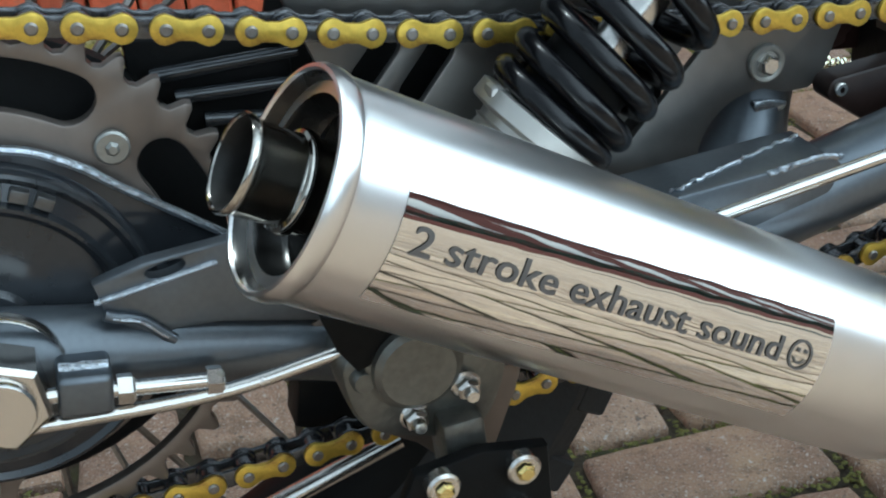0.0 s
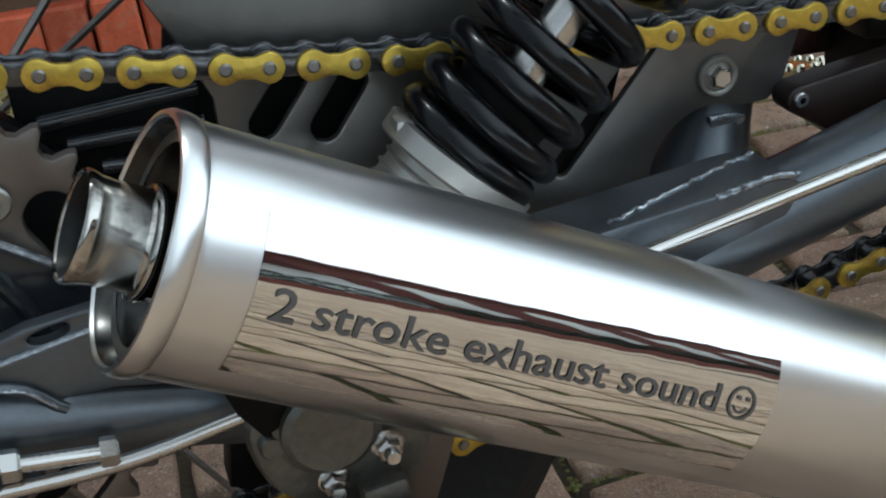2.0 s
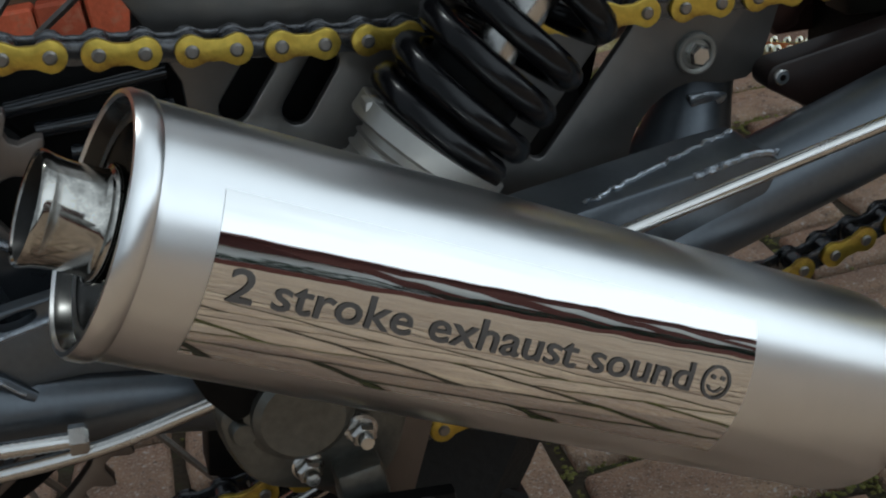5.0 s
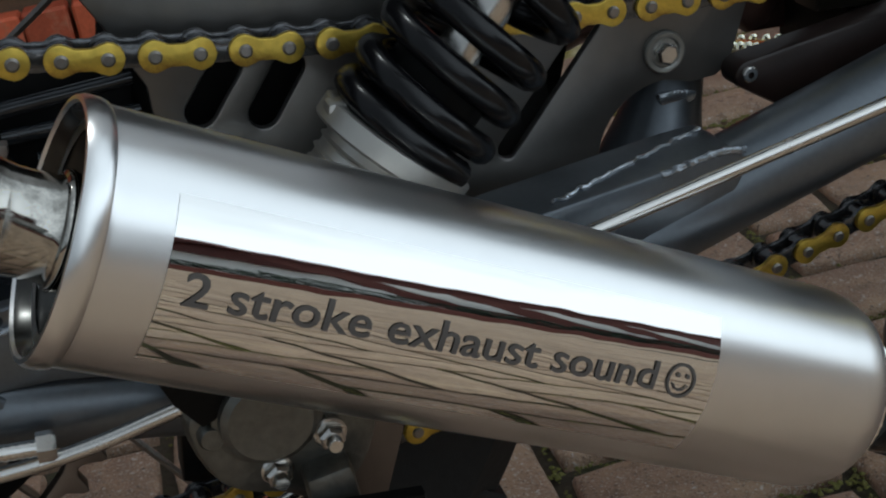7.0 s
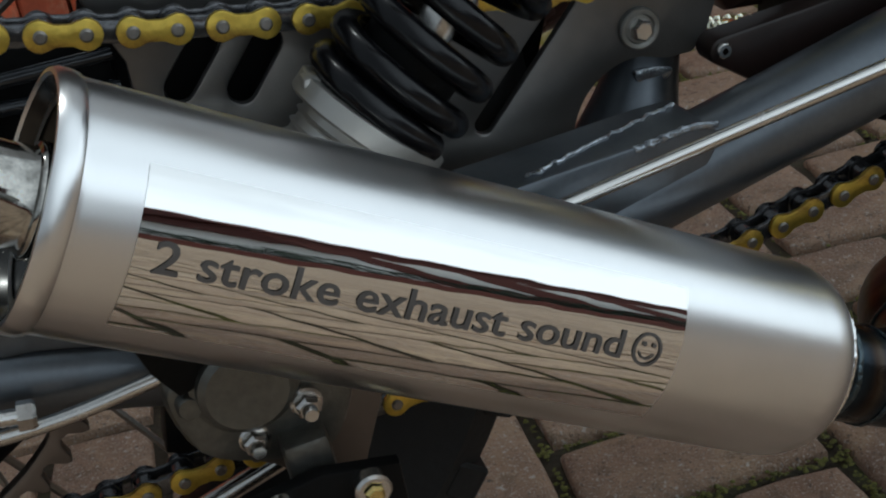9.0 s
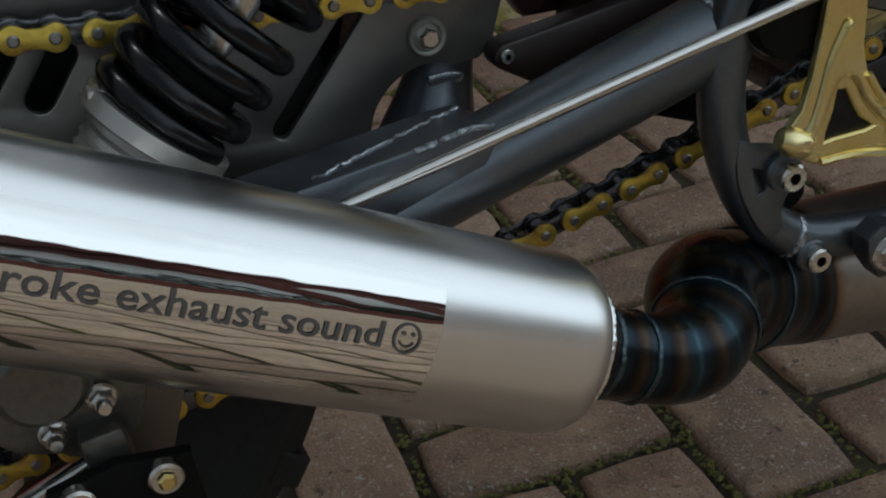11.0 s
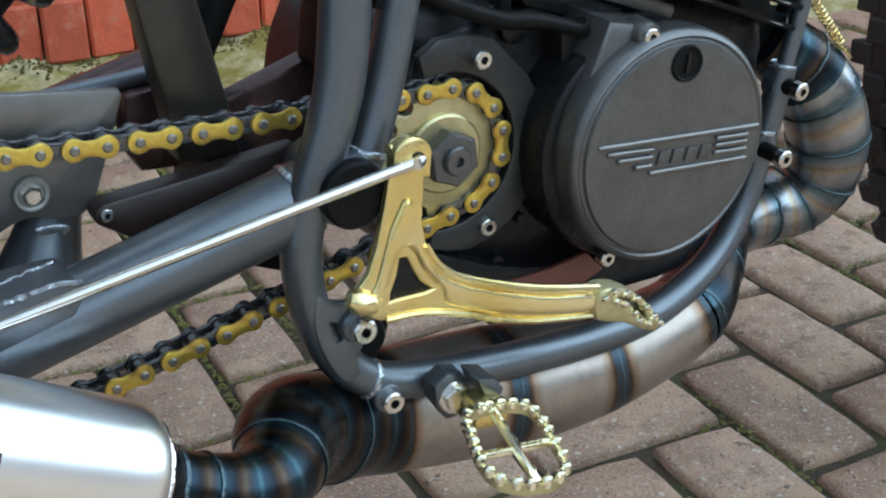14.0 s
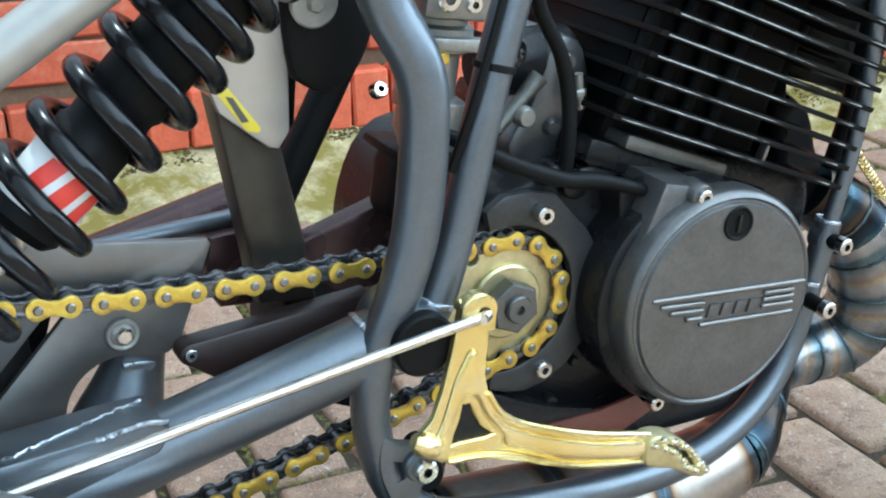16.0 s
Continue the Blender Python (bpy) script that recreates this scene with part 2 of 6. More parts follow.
M = dict(
    satin=mat("satin_aluminium", (0.88, 0.875, 0.87), 0.29, 1.0, 0.03, 12, 0.012, 900, rough_var=0.06),
    mirror=mat("polished_plate", (0.86, 0.85, 0.83), 0.035, 1.0, 0.01, 8, rough_var=0.3),
    chrome=mat("chromed_steel", (0.52, 0.50, 0.46), 0.1, 1.0, 0.1, 30, rough_var=0.5, spots=(0.035, 0.03, 0.025), spot_amount=0.55, spot_scale=26),
    ring=mat("polished_aluminium_ring", (0.84, 0.835, 0.83), 0.2, 1.0, 0.05, 30, rough_var=0.3),
    chrome_dark=mat("sooted_steel", (0.055, 0.054, 0.052), 0.22, 0.9, 0.3, 30, rough_var=0.5),
    dull_alu=mat("dull_aluminium", (0.52, 0.505, 0.475), 0.45, 0.85, 0.08, 14, 0.05, 300),
    ink=mat("grey_print", (0.10, 0.092, 0.088), 0.45, 0.0, 0.1, 40),
    paint=mat("grey_metallic_paint", (0.148, 0.164, 0.184), 0.4, 0.86, 0.1, 60, 0.03, 900, coat=0.22),
    # Paler copy of the frame paint: highlights on welds and edges put into the colour.
    painted_weld=mat("painted_weld", (0.42, 0.45, 0.49), 0.22, 0.85, 0.12, 40, 0.3, 400, coat=0.5),
    casing=mat("grey_cast_casing", (0.135, 0.134, 0.133), 0.33, 0.75, 0.2, 60, 0.12, 900),
    dark=mat("black_engine_casting", (0.009, 0.009, 0.010), 0.27, 0.0, 0.25, 30, 0.2, 300, spec=0.26),
    gloss=mat("gloss_black_spring", (0.004, 0.004, 0.005), 0.24, 0.0, 0.2, 30, coat=0.08, spec=0.27),
    black=mat("matt_black", (0.007, 0.007, 0.007), 0.48, 0.0, 0.2, 30, 0.1, 300, spec=0.11),
    rubber=mat("tyre_rubber", (0.012, 0.012, 0.012), 0.7, 0.0, 0.25, 30, 0.3, 200),
    gold=mat("gold_chain_plate", (0.73, 0.53, 0.095), 0.38, 0.85, 0.2, 60, 0.08, 500, spots=(0.42, 0.25, 0.06), spot_amount=0.3, spot_scale=55),
    zinc=mat("yellow_zinc_plating", (0.80, 0.65, 0.25), 0.24, 0.95, 0.12, 25, 0.05, 300, spots=(0.88, 0.78, 0.45), spot_amount=0.4, spot_scale=10),
    zinc_dull=mat("dull_zinc_plating", (0.56, 0.50, 0.28), 0.36, 0.85, 0.2, 30, 0.1, 300, spots=(0.30, 0.30, 0.2), spot_amount=0.3, spot_scale=14),
    # Near-white copy of the zinc: glints of sky put into the colour.
    zinc_glint=mat("bright_zinc_plating", (0.94, 0.91, 0.72), 0.14, 1.0, 0.08, 30),
    red_plate=mat("red_painted_plate", (0.15, 0.05, 0.035), 0.4, 0.0, 0.25, 30, 0.1),
    # Broken highlight of the black fins' edges, put into the colour.
    worn=mat("worn_fin_edge", (0.27, 0.27, 0.265), 0.42, 0.9, 0.4, 60, spots=(0.03, 0.03, 0.03), spot_amount=0.35, spot_scale=45),
    steel=mat("bright_steel", (0.68, 0.66, 0.63), 0.22, 1.0, 0.08, 40, rough_var=0.4),
    pin=mat("dull_steel", (0.28, 0.26, 0.24), 0.4, 0.9, 0.2, 80),
    chain=mat("oiled_chain_steel", (0.13, 0.13, 0.135), 0.17, 0.8, 0.3, 80),
    guard=mat("brushed_aluminium_guard", (0.21, 0.203, 0.195), 0.42, 0.9, 0.12, 18, 0.05, 300),
    tan=mat("tan_anodised_plate", (0.216, 0.187, 0.166), 0.45, 0.8, 0.1, 18, 0.05, 300),
    heat=heat_mat("dark_heat_tinted_steel", ((0.0, (0.05, 0.085, 0.105)), (0.1, (0.02, 0.034, 0.048)), (0.35, (0.012, 0.014, 0.018)), (0.5, (0.035, 0.022, 0.015)), (0.62, (0.06, 0.046, 0.034)), (0.74, (0.03, 0.03, 0.034)), (0.92, (0.02, 0.042, 0.058)), (1.0, (0.05, 0.085, 0.105))), 0.9, 0.3, 0.5),
    raw=heat_mat("raw_steel_with_blue_bands", ((0.0, (0.05, 0.068, 0.085)), (0.055, (0.045, 0.06, 0.075)), (0.085, (0.07, 0.04, 0.022)), (0.13, (0.25, 0.18, 0.12)), (0.2, (0.35, 0.305, 0.265)), (0.8, (0.35, 0.305, 0.265)), (0.87, (0.25, 0.18, 0.12)), (0.915, (0.07, 0.04, 0.022)), (0.945, (0.045, 0.06, 0.075)), (1.0, (0.05, 0.068, 0.085))), 0.85, 0.36, 0.05),
    heat_pale=heat_mat("pale_heat_tinted_steel", ((0.0, (0.10, 0.15, 0.18)), (0.1, (0.10, 0.135, 0.16)), (0.22, (0.26, 0.27, 0.29)), (0.42, (0.34, 0.345, 0.36)), (0.53, (0.40, 0.34, 0.24)), (0.6, (0.30, 0.25, 0.20)), (0.72, (0.27, 0.285, 0.30)), (0.9, (0.13, 0.18, 0.205)), (1.0, (0.10, 0.15, 0.18))), 0.9, 0.3, 0.5),
    weld=mat("weld_bead", (0.09, 0.118, 0.135), 0.3, 1.0, 0.3, 90, 0.5, 500),
    slider=mat("dark_brown_nylon", (0.022, 0.013, 0.011), 0.35, 0.0, 0.3, 25, 0.1),
    # Maroon is the red wall's reflection put into the steel's colour.
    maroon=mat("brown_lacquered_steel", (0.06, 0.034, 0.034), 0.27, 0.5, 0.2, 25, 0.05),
    cast=mat("dull_cast_aluminium", (0.33, 0.33, 0.31), 0.42, 0.85, 0.18, 40, 0.25, 300),
    cast_dark=mat("grimy_cast_aluminium", (0.17, 0.17, 0.155), 0.4, 0.8, 0.25, 40, 0.25, 300),
    white=mat("white_label", (0.8, 0.8, 0.79), 0.4, 0.0, 0.03, 30),
    red=mat("red_print", (0.75, 0.06, 0.04), 0.4, 0.0, 0.05, 30),
    yellow=mat("yellow_label", (0.75, 0.62, 0.05), 0.4, 0.0, 0.05, 30),
    paver=paver_mat("clay_paver", "object"),
    paver_far=paver_mat("clay_paver_joined", "island"),
    # Lighter, warmer copy of the pavers: sunlit brightness put into the colour.
    paver_sunlit=paver_mat("buff_paver", "island", (0.46, 0.35, 0.245)),
    soil=mat("joint_soil", (0.05, 0.038, 0.023), 0.95, 0.0, 0.4, 50, 0.8, 200, spots=(0.055, 0.058, 0.02), spot_amount=0.35, spot_scale=14),
    casing_dark=mat("dark_cast_plate", (0.055, 0.056, 0.057), 0.36, 0.6, 0.2, 60, 0.12, 700),
    strut=mat("dark_bronze_strut", (0.05, 0.044, 0.035), 0.35, 0.6, 0.3, 14, 0.05, 300),
    bare=mat("bare_subframe_tube", (0.38, 0.365, 0.335), 0.5, 0.8, 0.08, 14, 0.05, 300),
    soot=mat("soot", (0.022, 0.021, 0.020), 0.4, 0.3, 0.3, 40, spec=0.2),
    wall_moss=mat("dark_wall_moss", (0.10, 0.08, 0.02), 0.95, 0.0, 0.6, 60, 0.6, 300, random_by="island"),
    moss=mat("moss", (0.135, 0.13, 0.03), 0.9, 0.0, 0.5, 60, 0.6, 300),
    brick=mat("painted_red_brick", (0.50, 0.105, 0.045), 0.62, 0.0, 0.22, 25, 0.7, 90, spots=(0.46, 0.20, 0.12), spot_amount=0.22, spot_scale=16, random_by="object"),
    brick_far=mat("painted_red_brick_joined", (0.50, 0.105, 0.045), 0.62, 0.0, 0.15, 30, 0.5, 120, random_by="island"),
    render=mat("grey_render", (0.6, 0.61, 0.63), 0.85, 0.0, 0.15, 6, 0.5, 60),
    mortar=mat("old_mortar", (0.13, 0.085, 0.05), 0.9, 0.0, 0.25, 40, 0.6, 120),
    plinth=mat("mossy_render", (0.42, 0.36, 0.20), 0.9, 0.0, 0.5, 30, 1.0, 45, spots=(0.20, 0.165, 0.03), spot_amount=0.6, spot_scale=14),
    dark_brick=mat("dark_red_brick", (0.13, 0.042, 0.034), 0.8, 0.0, 0.3, 6),
    # Same lightened tone for the drive, standing for sunlight.
    drive=mat("buff_drive", (0.46, 0.35, 0.245), 0.85, 0.0, 0.25, 10, 0.3, 60),
    pale_wall=mat("white_painted_wall", (0.78, 0.79, 0.78), 0.7, 0.0, 0.06, 8),
    hedge=mat("hedge_leaves", (0.02, 0.04, 0.025), 0.6, 0.0, 0.4, 10),
)

# the silencer is brushed round its girth
satin_nodes, satin_links = M["satin"].node_tree.nodes, M["satin"].node_tree.links
brushed = satin_nodes.new("ShaderNodeTangent")
brushed.direction_type = "UV_MAP"
satin_nodes["Principled BSDF"].inputs["Anisotropic"].default_value = 0.5
satin_links.new(brushed.outputs[0], satin_nodes["Principled BSDF"].inputs["Tangent"])

# ---------------------------------------------------------------- mesh helpers
U = 0.1          # the motorcycle is drawn in decimetres
# the motorcycle's own axes in the world: nose low, its rear held up by the stand
STANCE = Matrix(((0.988438, 0.0, 0.151626, 0.00615), (0.005332, 0.999381, -0.03476, -0.00141), (-0.151533, 0.035167, 0.987826, 0.04005), (0, 0, 0, 1)))

M["hub_gloss"] = mat("hub_gloss", (0.030, 0.033, 0.038), 0.2, 0.35, 0.2, 25, 0.02, 200, 0.5)


def part(name, bm, material, parent=None, label="", unit=U, angle=38, mats=()):
    """One bmesh as one object, under a thing or a part."""
    me = bpy.data.meshes.new(name)
    if unit != 1:
        bmesh.ops.scale(bm, vec=(unit,) * 3, verts=bm.verts)
    bmesh.ops.recalc_face_normals(bm, faces=bm.faces)
    bm.to_mesh(me)
    bm.free()
    for m in (material, *mats):
        me.materials.append(M[m])
    me.polygons.foreach_set("use_smooth", [True] * len(me.polygons))
    me.set_sharp_from_angle(angle=radians(angle))
    ob = new(name, me)
    ob.parent = parent
    if label:
        tagged(ob, label)
    return ob


def join(*bms):
    """Several bmeshes as one."""
    out = bmesh.new()
    uv = out.loops.layers.uv.new("UVMap")
    for k in bms:
        vs = [out.verts.new(v.co) for v in k.verts]
        k.verts.index_update()
        lay = k.loops.layers.uv.active
        for f in k.faces:
            try:
                g = out.faces.new([vs[v.index] for v in f.verts])
            except ValueError:
                continue
            g.material_index = f.material_index
            if lay:
                for a, b in zip(g.loops, f.loops):
                    a[uv].uv = b[lay].uv
        k.free()
    return out


def slot(bm, index):
    for f in bm.faces:
        f.material_index = index
    return bm


def spline(pts, step=6):
    """A smooth line through points (Catmull-Rom); extra columns such as radii go along."""
    p = [np.array(q, float) for q in pts]
    p = [2 * p[0] - p[1]] + p + [2 * p[-1] - p[-2]]
    out = []
    for a, b, c, d in zip(p, p[1:], p[2:], p[3:]):
        for k in range(step):
            t = k / step
            out.append(0.5 * (2 * b + (c - a) * t + (2 * a - 5 * b + 4 * c - d) * t * t + (3 * b - a - 3 * c + d) * t ** 3))
    return out + [p[-2]]


def sweep(line, radius=None, n=14, caps=True, flat=1.0, rows=0):
    """A round tube along rows of x, y, z (and radius)."""
    bm = bmesh.new()
    uv = bm.loops.layers.uv.new("UVMap")
    line = [np.array(q, float) for q in line]
    pos = [Vector(q[:3]) for q in line]
    rad = [q[3] if len(q) > 3 else radius for q in line]
    up, rings, run, dist = None, [], 0.0, []
    for i, p in enumerate(pos):
        d = (pos[min(i + 1, len(pos) - 1)] - pos[max(i - 1, 0)]).normalized()
        if up is None:
            up = d.orthogonal().normalized()
        up = (up - d * up.dot(d)).normalized()
        side = d.cross(up)
        rings.append([bm.verts.new(p + (up * math.cos(a) + side * math.sin(a) * flat) * rad[i]) for a in (2 * math.pi * k / n for k in range(n))])
        run += (p - pos[i - 1]).length if i else 0
        dist.append(run)
    for i, (r0, r1) in enumerate(zip(rings, rings[1:])):
        for k in range(n):
            f = bm.faces.new((r0[k], r0[(k + 1) % n], r1[(k + 1) % n], r1[k]))
            for lp, u in zip(f.loops, (i / rows, i / rows, (i + 1) / rows, (i + 1) / rows) if rows else (dist[i], dist[i], dist[i + 1], dist[i + 1])):
                lp[uv].uv = (u, k / n)
    if caps:
        bm.faces.new(rings[0])
        bm.faces.new(rings[-1][::-1])
    return bm


def lathe(profile, origin, axis, n=32, closed=False):
    """Rows of radius and height turned round an axis."""
    bm = bmesh.new()
    uv = bm.loops.layers.uv.new("UVMap")
    axis = Vector(axis).normalized()
    e1 = axis.orthogonal().normalized()
    e2 = axis.cross(e1)
    origin = Vector(origin)
    rings = []
    for r, h in profile:
        c = origin + axis * h
        if r < 1e-6:
            rings.append([bm.verts.new(c)])
        else:
            rings.append([bm.verts.new(c + (e1 * math.cos(a) + e2 * math.sin(a)) * r) for a in (2 * math.pi * k / n for k in range(n))])
    pairs = list(zip(rings, rings[1:])) + ([(rings[-1], rings[0])] if closed else [])
    for i, (r0, r1) in enumerate(pairs):
        for k in range(n):
            q = [r0[k % len(r0)], r0[(k + 1) % len(r0)], r1[(k + 1) % len(r1)], r1[k % len(r1)]]
            q = list(dict.fromkeys(q))
            if len(q) > 2:
                f = bm.faces.new(q)
                for lp in f.loops:
                    far_side = lp.vert in (r0[(k + 1) % len(r0)], r1[(k + 1) % len(r1)])
                    lp[uv].uv = ((lp.vert.co - origin).dot(axis), (k + far_side) / n)
    return bm


def bead_ring(pos, axis, r, bead, pitch=0.035):
    """A hand-laid weld round a tube: a ring of overlapping ripples."""
    n = max(24, int(2 * math.pi * r / pitch) * 4)
    bm = lathe([(r + bead * 0.7 * math.cos(a), bead * math.sin(a)) for a in (2 * math.pi * k / 8 for k in range(8))], pos, axis, n, True)
    pos, axis = Vector(pos), Vector(axis).normalized()
    for i, v in enumerate(bm.verts):
        k = i % n
        d = v.co - pos
        out = d - axis * d.dot(axis)
        w = bead * (0.13 * (k % 4 in (1, 2)) + 0.3 * noise.noise((k * 0.17, r * 9, 0)))
        v.co += out.normalized() * w + axis * bead * 0.6 * noise.noise((k * 0.11, 3, r * 5))
    return bm


def inset(loop, b):
    """A closed line in the plane moved inwards by b."""
    out, n = [], len(loop)
    area = sum(loop[i][0] * loop[(i + 1) % n][1] - loop[(i + 1) % n][0] * loop[i][1] for i in range(n))
    s = 1 if area > 0 else -1
    for i in range(n):
        (ax, az), (x, z), (cx, cz) = loop[i - 1], loop[i], loop[(i + 1) % n]
        n1, n2 = Vector((-(z - az), x - ax)), Vector((-(cz - z), cx - x))
        n1.normalize(), n2.normalize()
        m = n1 + n2
        m = m.normalized() / max(0.5, math.sqrt(max(0.1, (1 + n1.dot(n2)) / 2))) if m.length > 1e-4 else n1
        out.append((x + s * m.x * b, z + s * m.y * b))
    return out


def plate(outline, y0, y1, holes=(), b=0.01, back=False):
    """A flat piece with an outline in x and z, from y0 (the near face) to y1, its near edge rounded by b."""
    bm = bmesh.new()
    edges = []
    for loop, sign in [(outline, 1)] + [(h, -1) for h in holes]:
        rows = []
        for off, y in ((b, y0), (b * 0.3, y0 + b * 0.35), (0, y0 + b), (0, y1)):
            rows.append([bm.verts.new((x, y, z)) for x, z in (inset(loop, sign * off) if off else loop)])
        n = len(loop)
        for r0, r1 in zip(rows, rows[1:]):
            for k in range(n):
                bm.faces.new((r0[k], r0[(k + 1) % n], r1[(k + 1) % n], r1[k]))
        edges += [bm.edges.get((rows[0][k], rows[0][(k + 1) % n])) for k in range(n)]
        edges2 = [bm.edges.get((rows[-1][k], rows[-1][(k + 1) % n])) for k in range(n)]
        if back:
            bmesh.ops.triangle_fill(bm, edges=edges2, use_beauty=True)
    bmesh.ops.triangle_fill(bm, edges=edges, use_beauty=True)
    return bm


def shear(bm, about, slope):
    """Turns a plate out of its plane: y grows with x."""
    for v in bm.verts:
        v.co.y += (v.co.x - about) * slope
    return bm


def arc(cx, cz, r, a0, a1, n=12):
    return [(cx + r * math.cos(radians(a0 + (a1 - a0) * k / n)), cz + r * math.sin(radians(a0 + (a1 - a0) * k / n))) for k in range(n + 1)]


def circle(cx, cz, r, n=24):
    return arc(cx, cz, r, 0, 360 * (1 - 1 / n), n - 1)


def capsule(x0, z0, x1, z1, r, n=8):
    a = math.degrees(math.atan2(z1 - z0, x1 - x0))
    return arc(x0, z0, r, a + 90, a + 270, n) + arc(x1, z1, r, a - 90, a + 90, n)


def smooth2(pts, step=5):
    """A closed smooth line through points in the plane."""
    out, n = [], len(pts)
    for i in range(n):
        a, b, c, d = (np.array(pts[(i + k) % n], float) for k in (-1, 0, 1, 2))
        for k in range(step):
            t = k / step
            q = 0.5 * (2 * b + (c - a) * t + (2 * a - 5 * b + 4 * c - d) * t * t + (3 * b - a - 3 * c + d) * t ** 3)
            out.append((float(q[0]), float(q[1])))
    return out


def block(x0, x1, y0, y1, z0, z1, b=0.02, seg=2):
    bm = bmesh.new()
    bmesh.ops.create_cube(bm, size=1, matrix=Matrix.LocRotScale(((x0 + x1) / 2, (y0 + y1) / 2, (z0 + z1) / 2), None, (abs(x1 - x0), abs(y1 - y0), abs(z1 - z0))))
    if b:
        bmesh.ops.bevel(bm, geom=bm.edges[:], offset=b, segments=seg, affect="EDGES", profile=0.5)
    return bm


def turned(bm, m):
    bmesh.ops.transform(bm, matrix=m, verts=bm.verts)
    return bm


def prism(pos, axis, r, h, n=6, b=0.012):
    """A hexagon nut or bolt head."""
    return lathe([(0, h), (r - b, h), (r, h - b), (r, 0), (0, 0)], pos, axis, n)


def socket_bolt(parent, pos, r=0.05, h=0.07, axis=(0, -1, 0), material="steel", name="socket_bolt", washer=0.0):
    """A cap screw with a hexagon socket; pos is the middle of its outer face."""
    axis = Vector(axis).normalized()
    base = Vector(pos) - axis * h
    rows = [(r * 0.42, h), (r * 0.6, h), (r * 0.85, h), (r, h - r * 0.16), (r, 0)]
    if washer:
        rows += [(washer, 0), (washer, -0.018), (0, -0.018)]
    ob = part(name, lathe(rows, base, axis, 24), material, parent, angle=30)
    if parent.parent is None or parent.parent.parent is None:
        # Near-black colour stands in for shade inside the steel socket.
        part("socket", lathe([(0, h * 0.4), (r * 0.43, h * 0.4), (r * 0.43, h - 0.001)], base, axis, 6), "soot", ob, "hexagon socket coloured dark for shade")
    return ob


def hex_bolt(parent, pos, r=0.06, h=0.05, axis=(0, -1, 0), material="steel", name="hex_bolt", washer=0.0):
    axis = Vector(axis).normalized()
    base = Vector(pos) - axis * h
    bms = [prism(base, axis, r, h)]
    if washer:
        bms.append(lathe([(0, 0.012), (washer - 0.01, 0.012), (washer, 0.004), (washer, -0.015), (0, -0.015)], base, axis, 24))
    return part(name, join(*bms), material, parent, angle=25)

# ---------------------------------------------------------------- ground
PW, PA = 0.10558, -94.93                       # paver module and the direction of its long side
PO = Vector((0.50956, 0.31725))
LX = Vector((math.cos(radians(PA)), math.sin(radians(PA))))
SX = Vector((-LX.y, LX.x))

def sheet(x0, x1, y0, y1, z):
    bm = bmesh.new()
    bm.faces.new([bm.verts.new(c) for c in ((x0, y0, z), (x1, y0, z), (x1, y1, z), (x0, y1, z))])
    return bm

ground = tagged(part("ground", sheet(-60, 60, -60, 60, -0.012), "soil", unit=1), "dark soil and moss under and between the pavers", "ground", kind="structure")

# ---------------------------------------------------------------- wall
WALL_AT, WALL_TURN, WALL_END = Vector((0.0, 1.629, 0)), -4.593, 3.1
WALL = Matrix.Translation(WALL_AT) @ Matrix.Rotation(radians(WALL_TURN), 4, "Z")
wall = part("wall_north", block(-4, WALL_END, 0.04, 0.25, -0.02, 1.12, 0), "mortar", unit=1)
wall.matrix_world = WALL
tagged(wall, "orange-red painted brick wall with crumbling mortar", "wall", kind="structure")

# Unseen upper wall added to block the sun; pale to brighten the silencer's top.
part("render_coat", block(-4, WALL_END, 0.028, 0.25, 1.12, 4.4, 0), "render", wall, "plain pale upper wall, added unseen to shade the motorcycle", unit=1)

def rough_strip():
    """A lumpy mossy footing along the foot of the wall."""
    bm = bmesh.new()
    nx, ny = 130, 12
    grid = []
    for i in range(nx + 1):
        row = []
        for j in range(ny + 1):
            x, k = -1.4 + 4.5 * i / nx, j / ny
            h = 0.085 * (k ** 1.3) + 0.03 * max(0.0, k - 0.55) * noise.noise((x * 14, 1, 8)) * 2 + 0.014 * noise.noise((x * 9, k * 3, 3)) + 0.012 * noise.noise((x * 26, k * 7, 1)) + 0.004 * noise.noise((x * 70, k * 20, 1)) + 0.006
            row.append(bm.verts.new((x, -0.25 + 0.265 * k + 0.025 * noise.noise((x * 5, 0, 0)) * (1 - k), max(h, 0.0) if j else -0.01)))
        grid.append(row)
    for a, b in zip(grid, grid[1:]):
        for j in range(ny):
            bm.faces.new((a[j], b[j], b[j + 1], a[j + 1]))
    return bm

footing = part("footing", rough_strip(), "plinth", unit=1, angle=80)
footing.matrix_world = WALL
tagged(footing, "lumpy pale render footing overgrown with yellow-green moss", "footing", kind="structure")

# unseen surroundings, added for the bands the polished metal mirrors behind the camera: a paved drive, a low wall, a
# hedge, a garage and a house
part("drive", join(sheet(-12, 40, -7.4, -4.7, -0.0045), sheet(6.8, 40, -4.7, 1.0, -0.0045)), "drive", ground, "buff paved drive, its sunlit look put into the colour", unit=1)
garden_wall = part("wall_south", block(-12, 24, -7.62, -7.4, -0.02, 0.5, 0.01), "dark_brick", unit=1)
tagged(garden_wall, "low dark red brick garden wall along the drive", "wall", kind="structure")


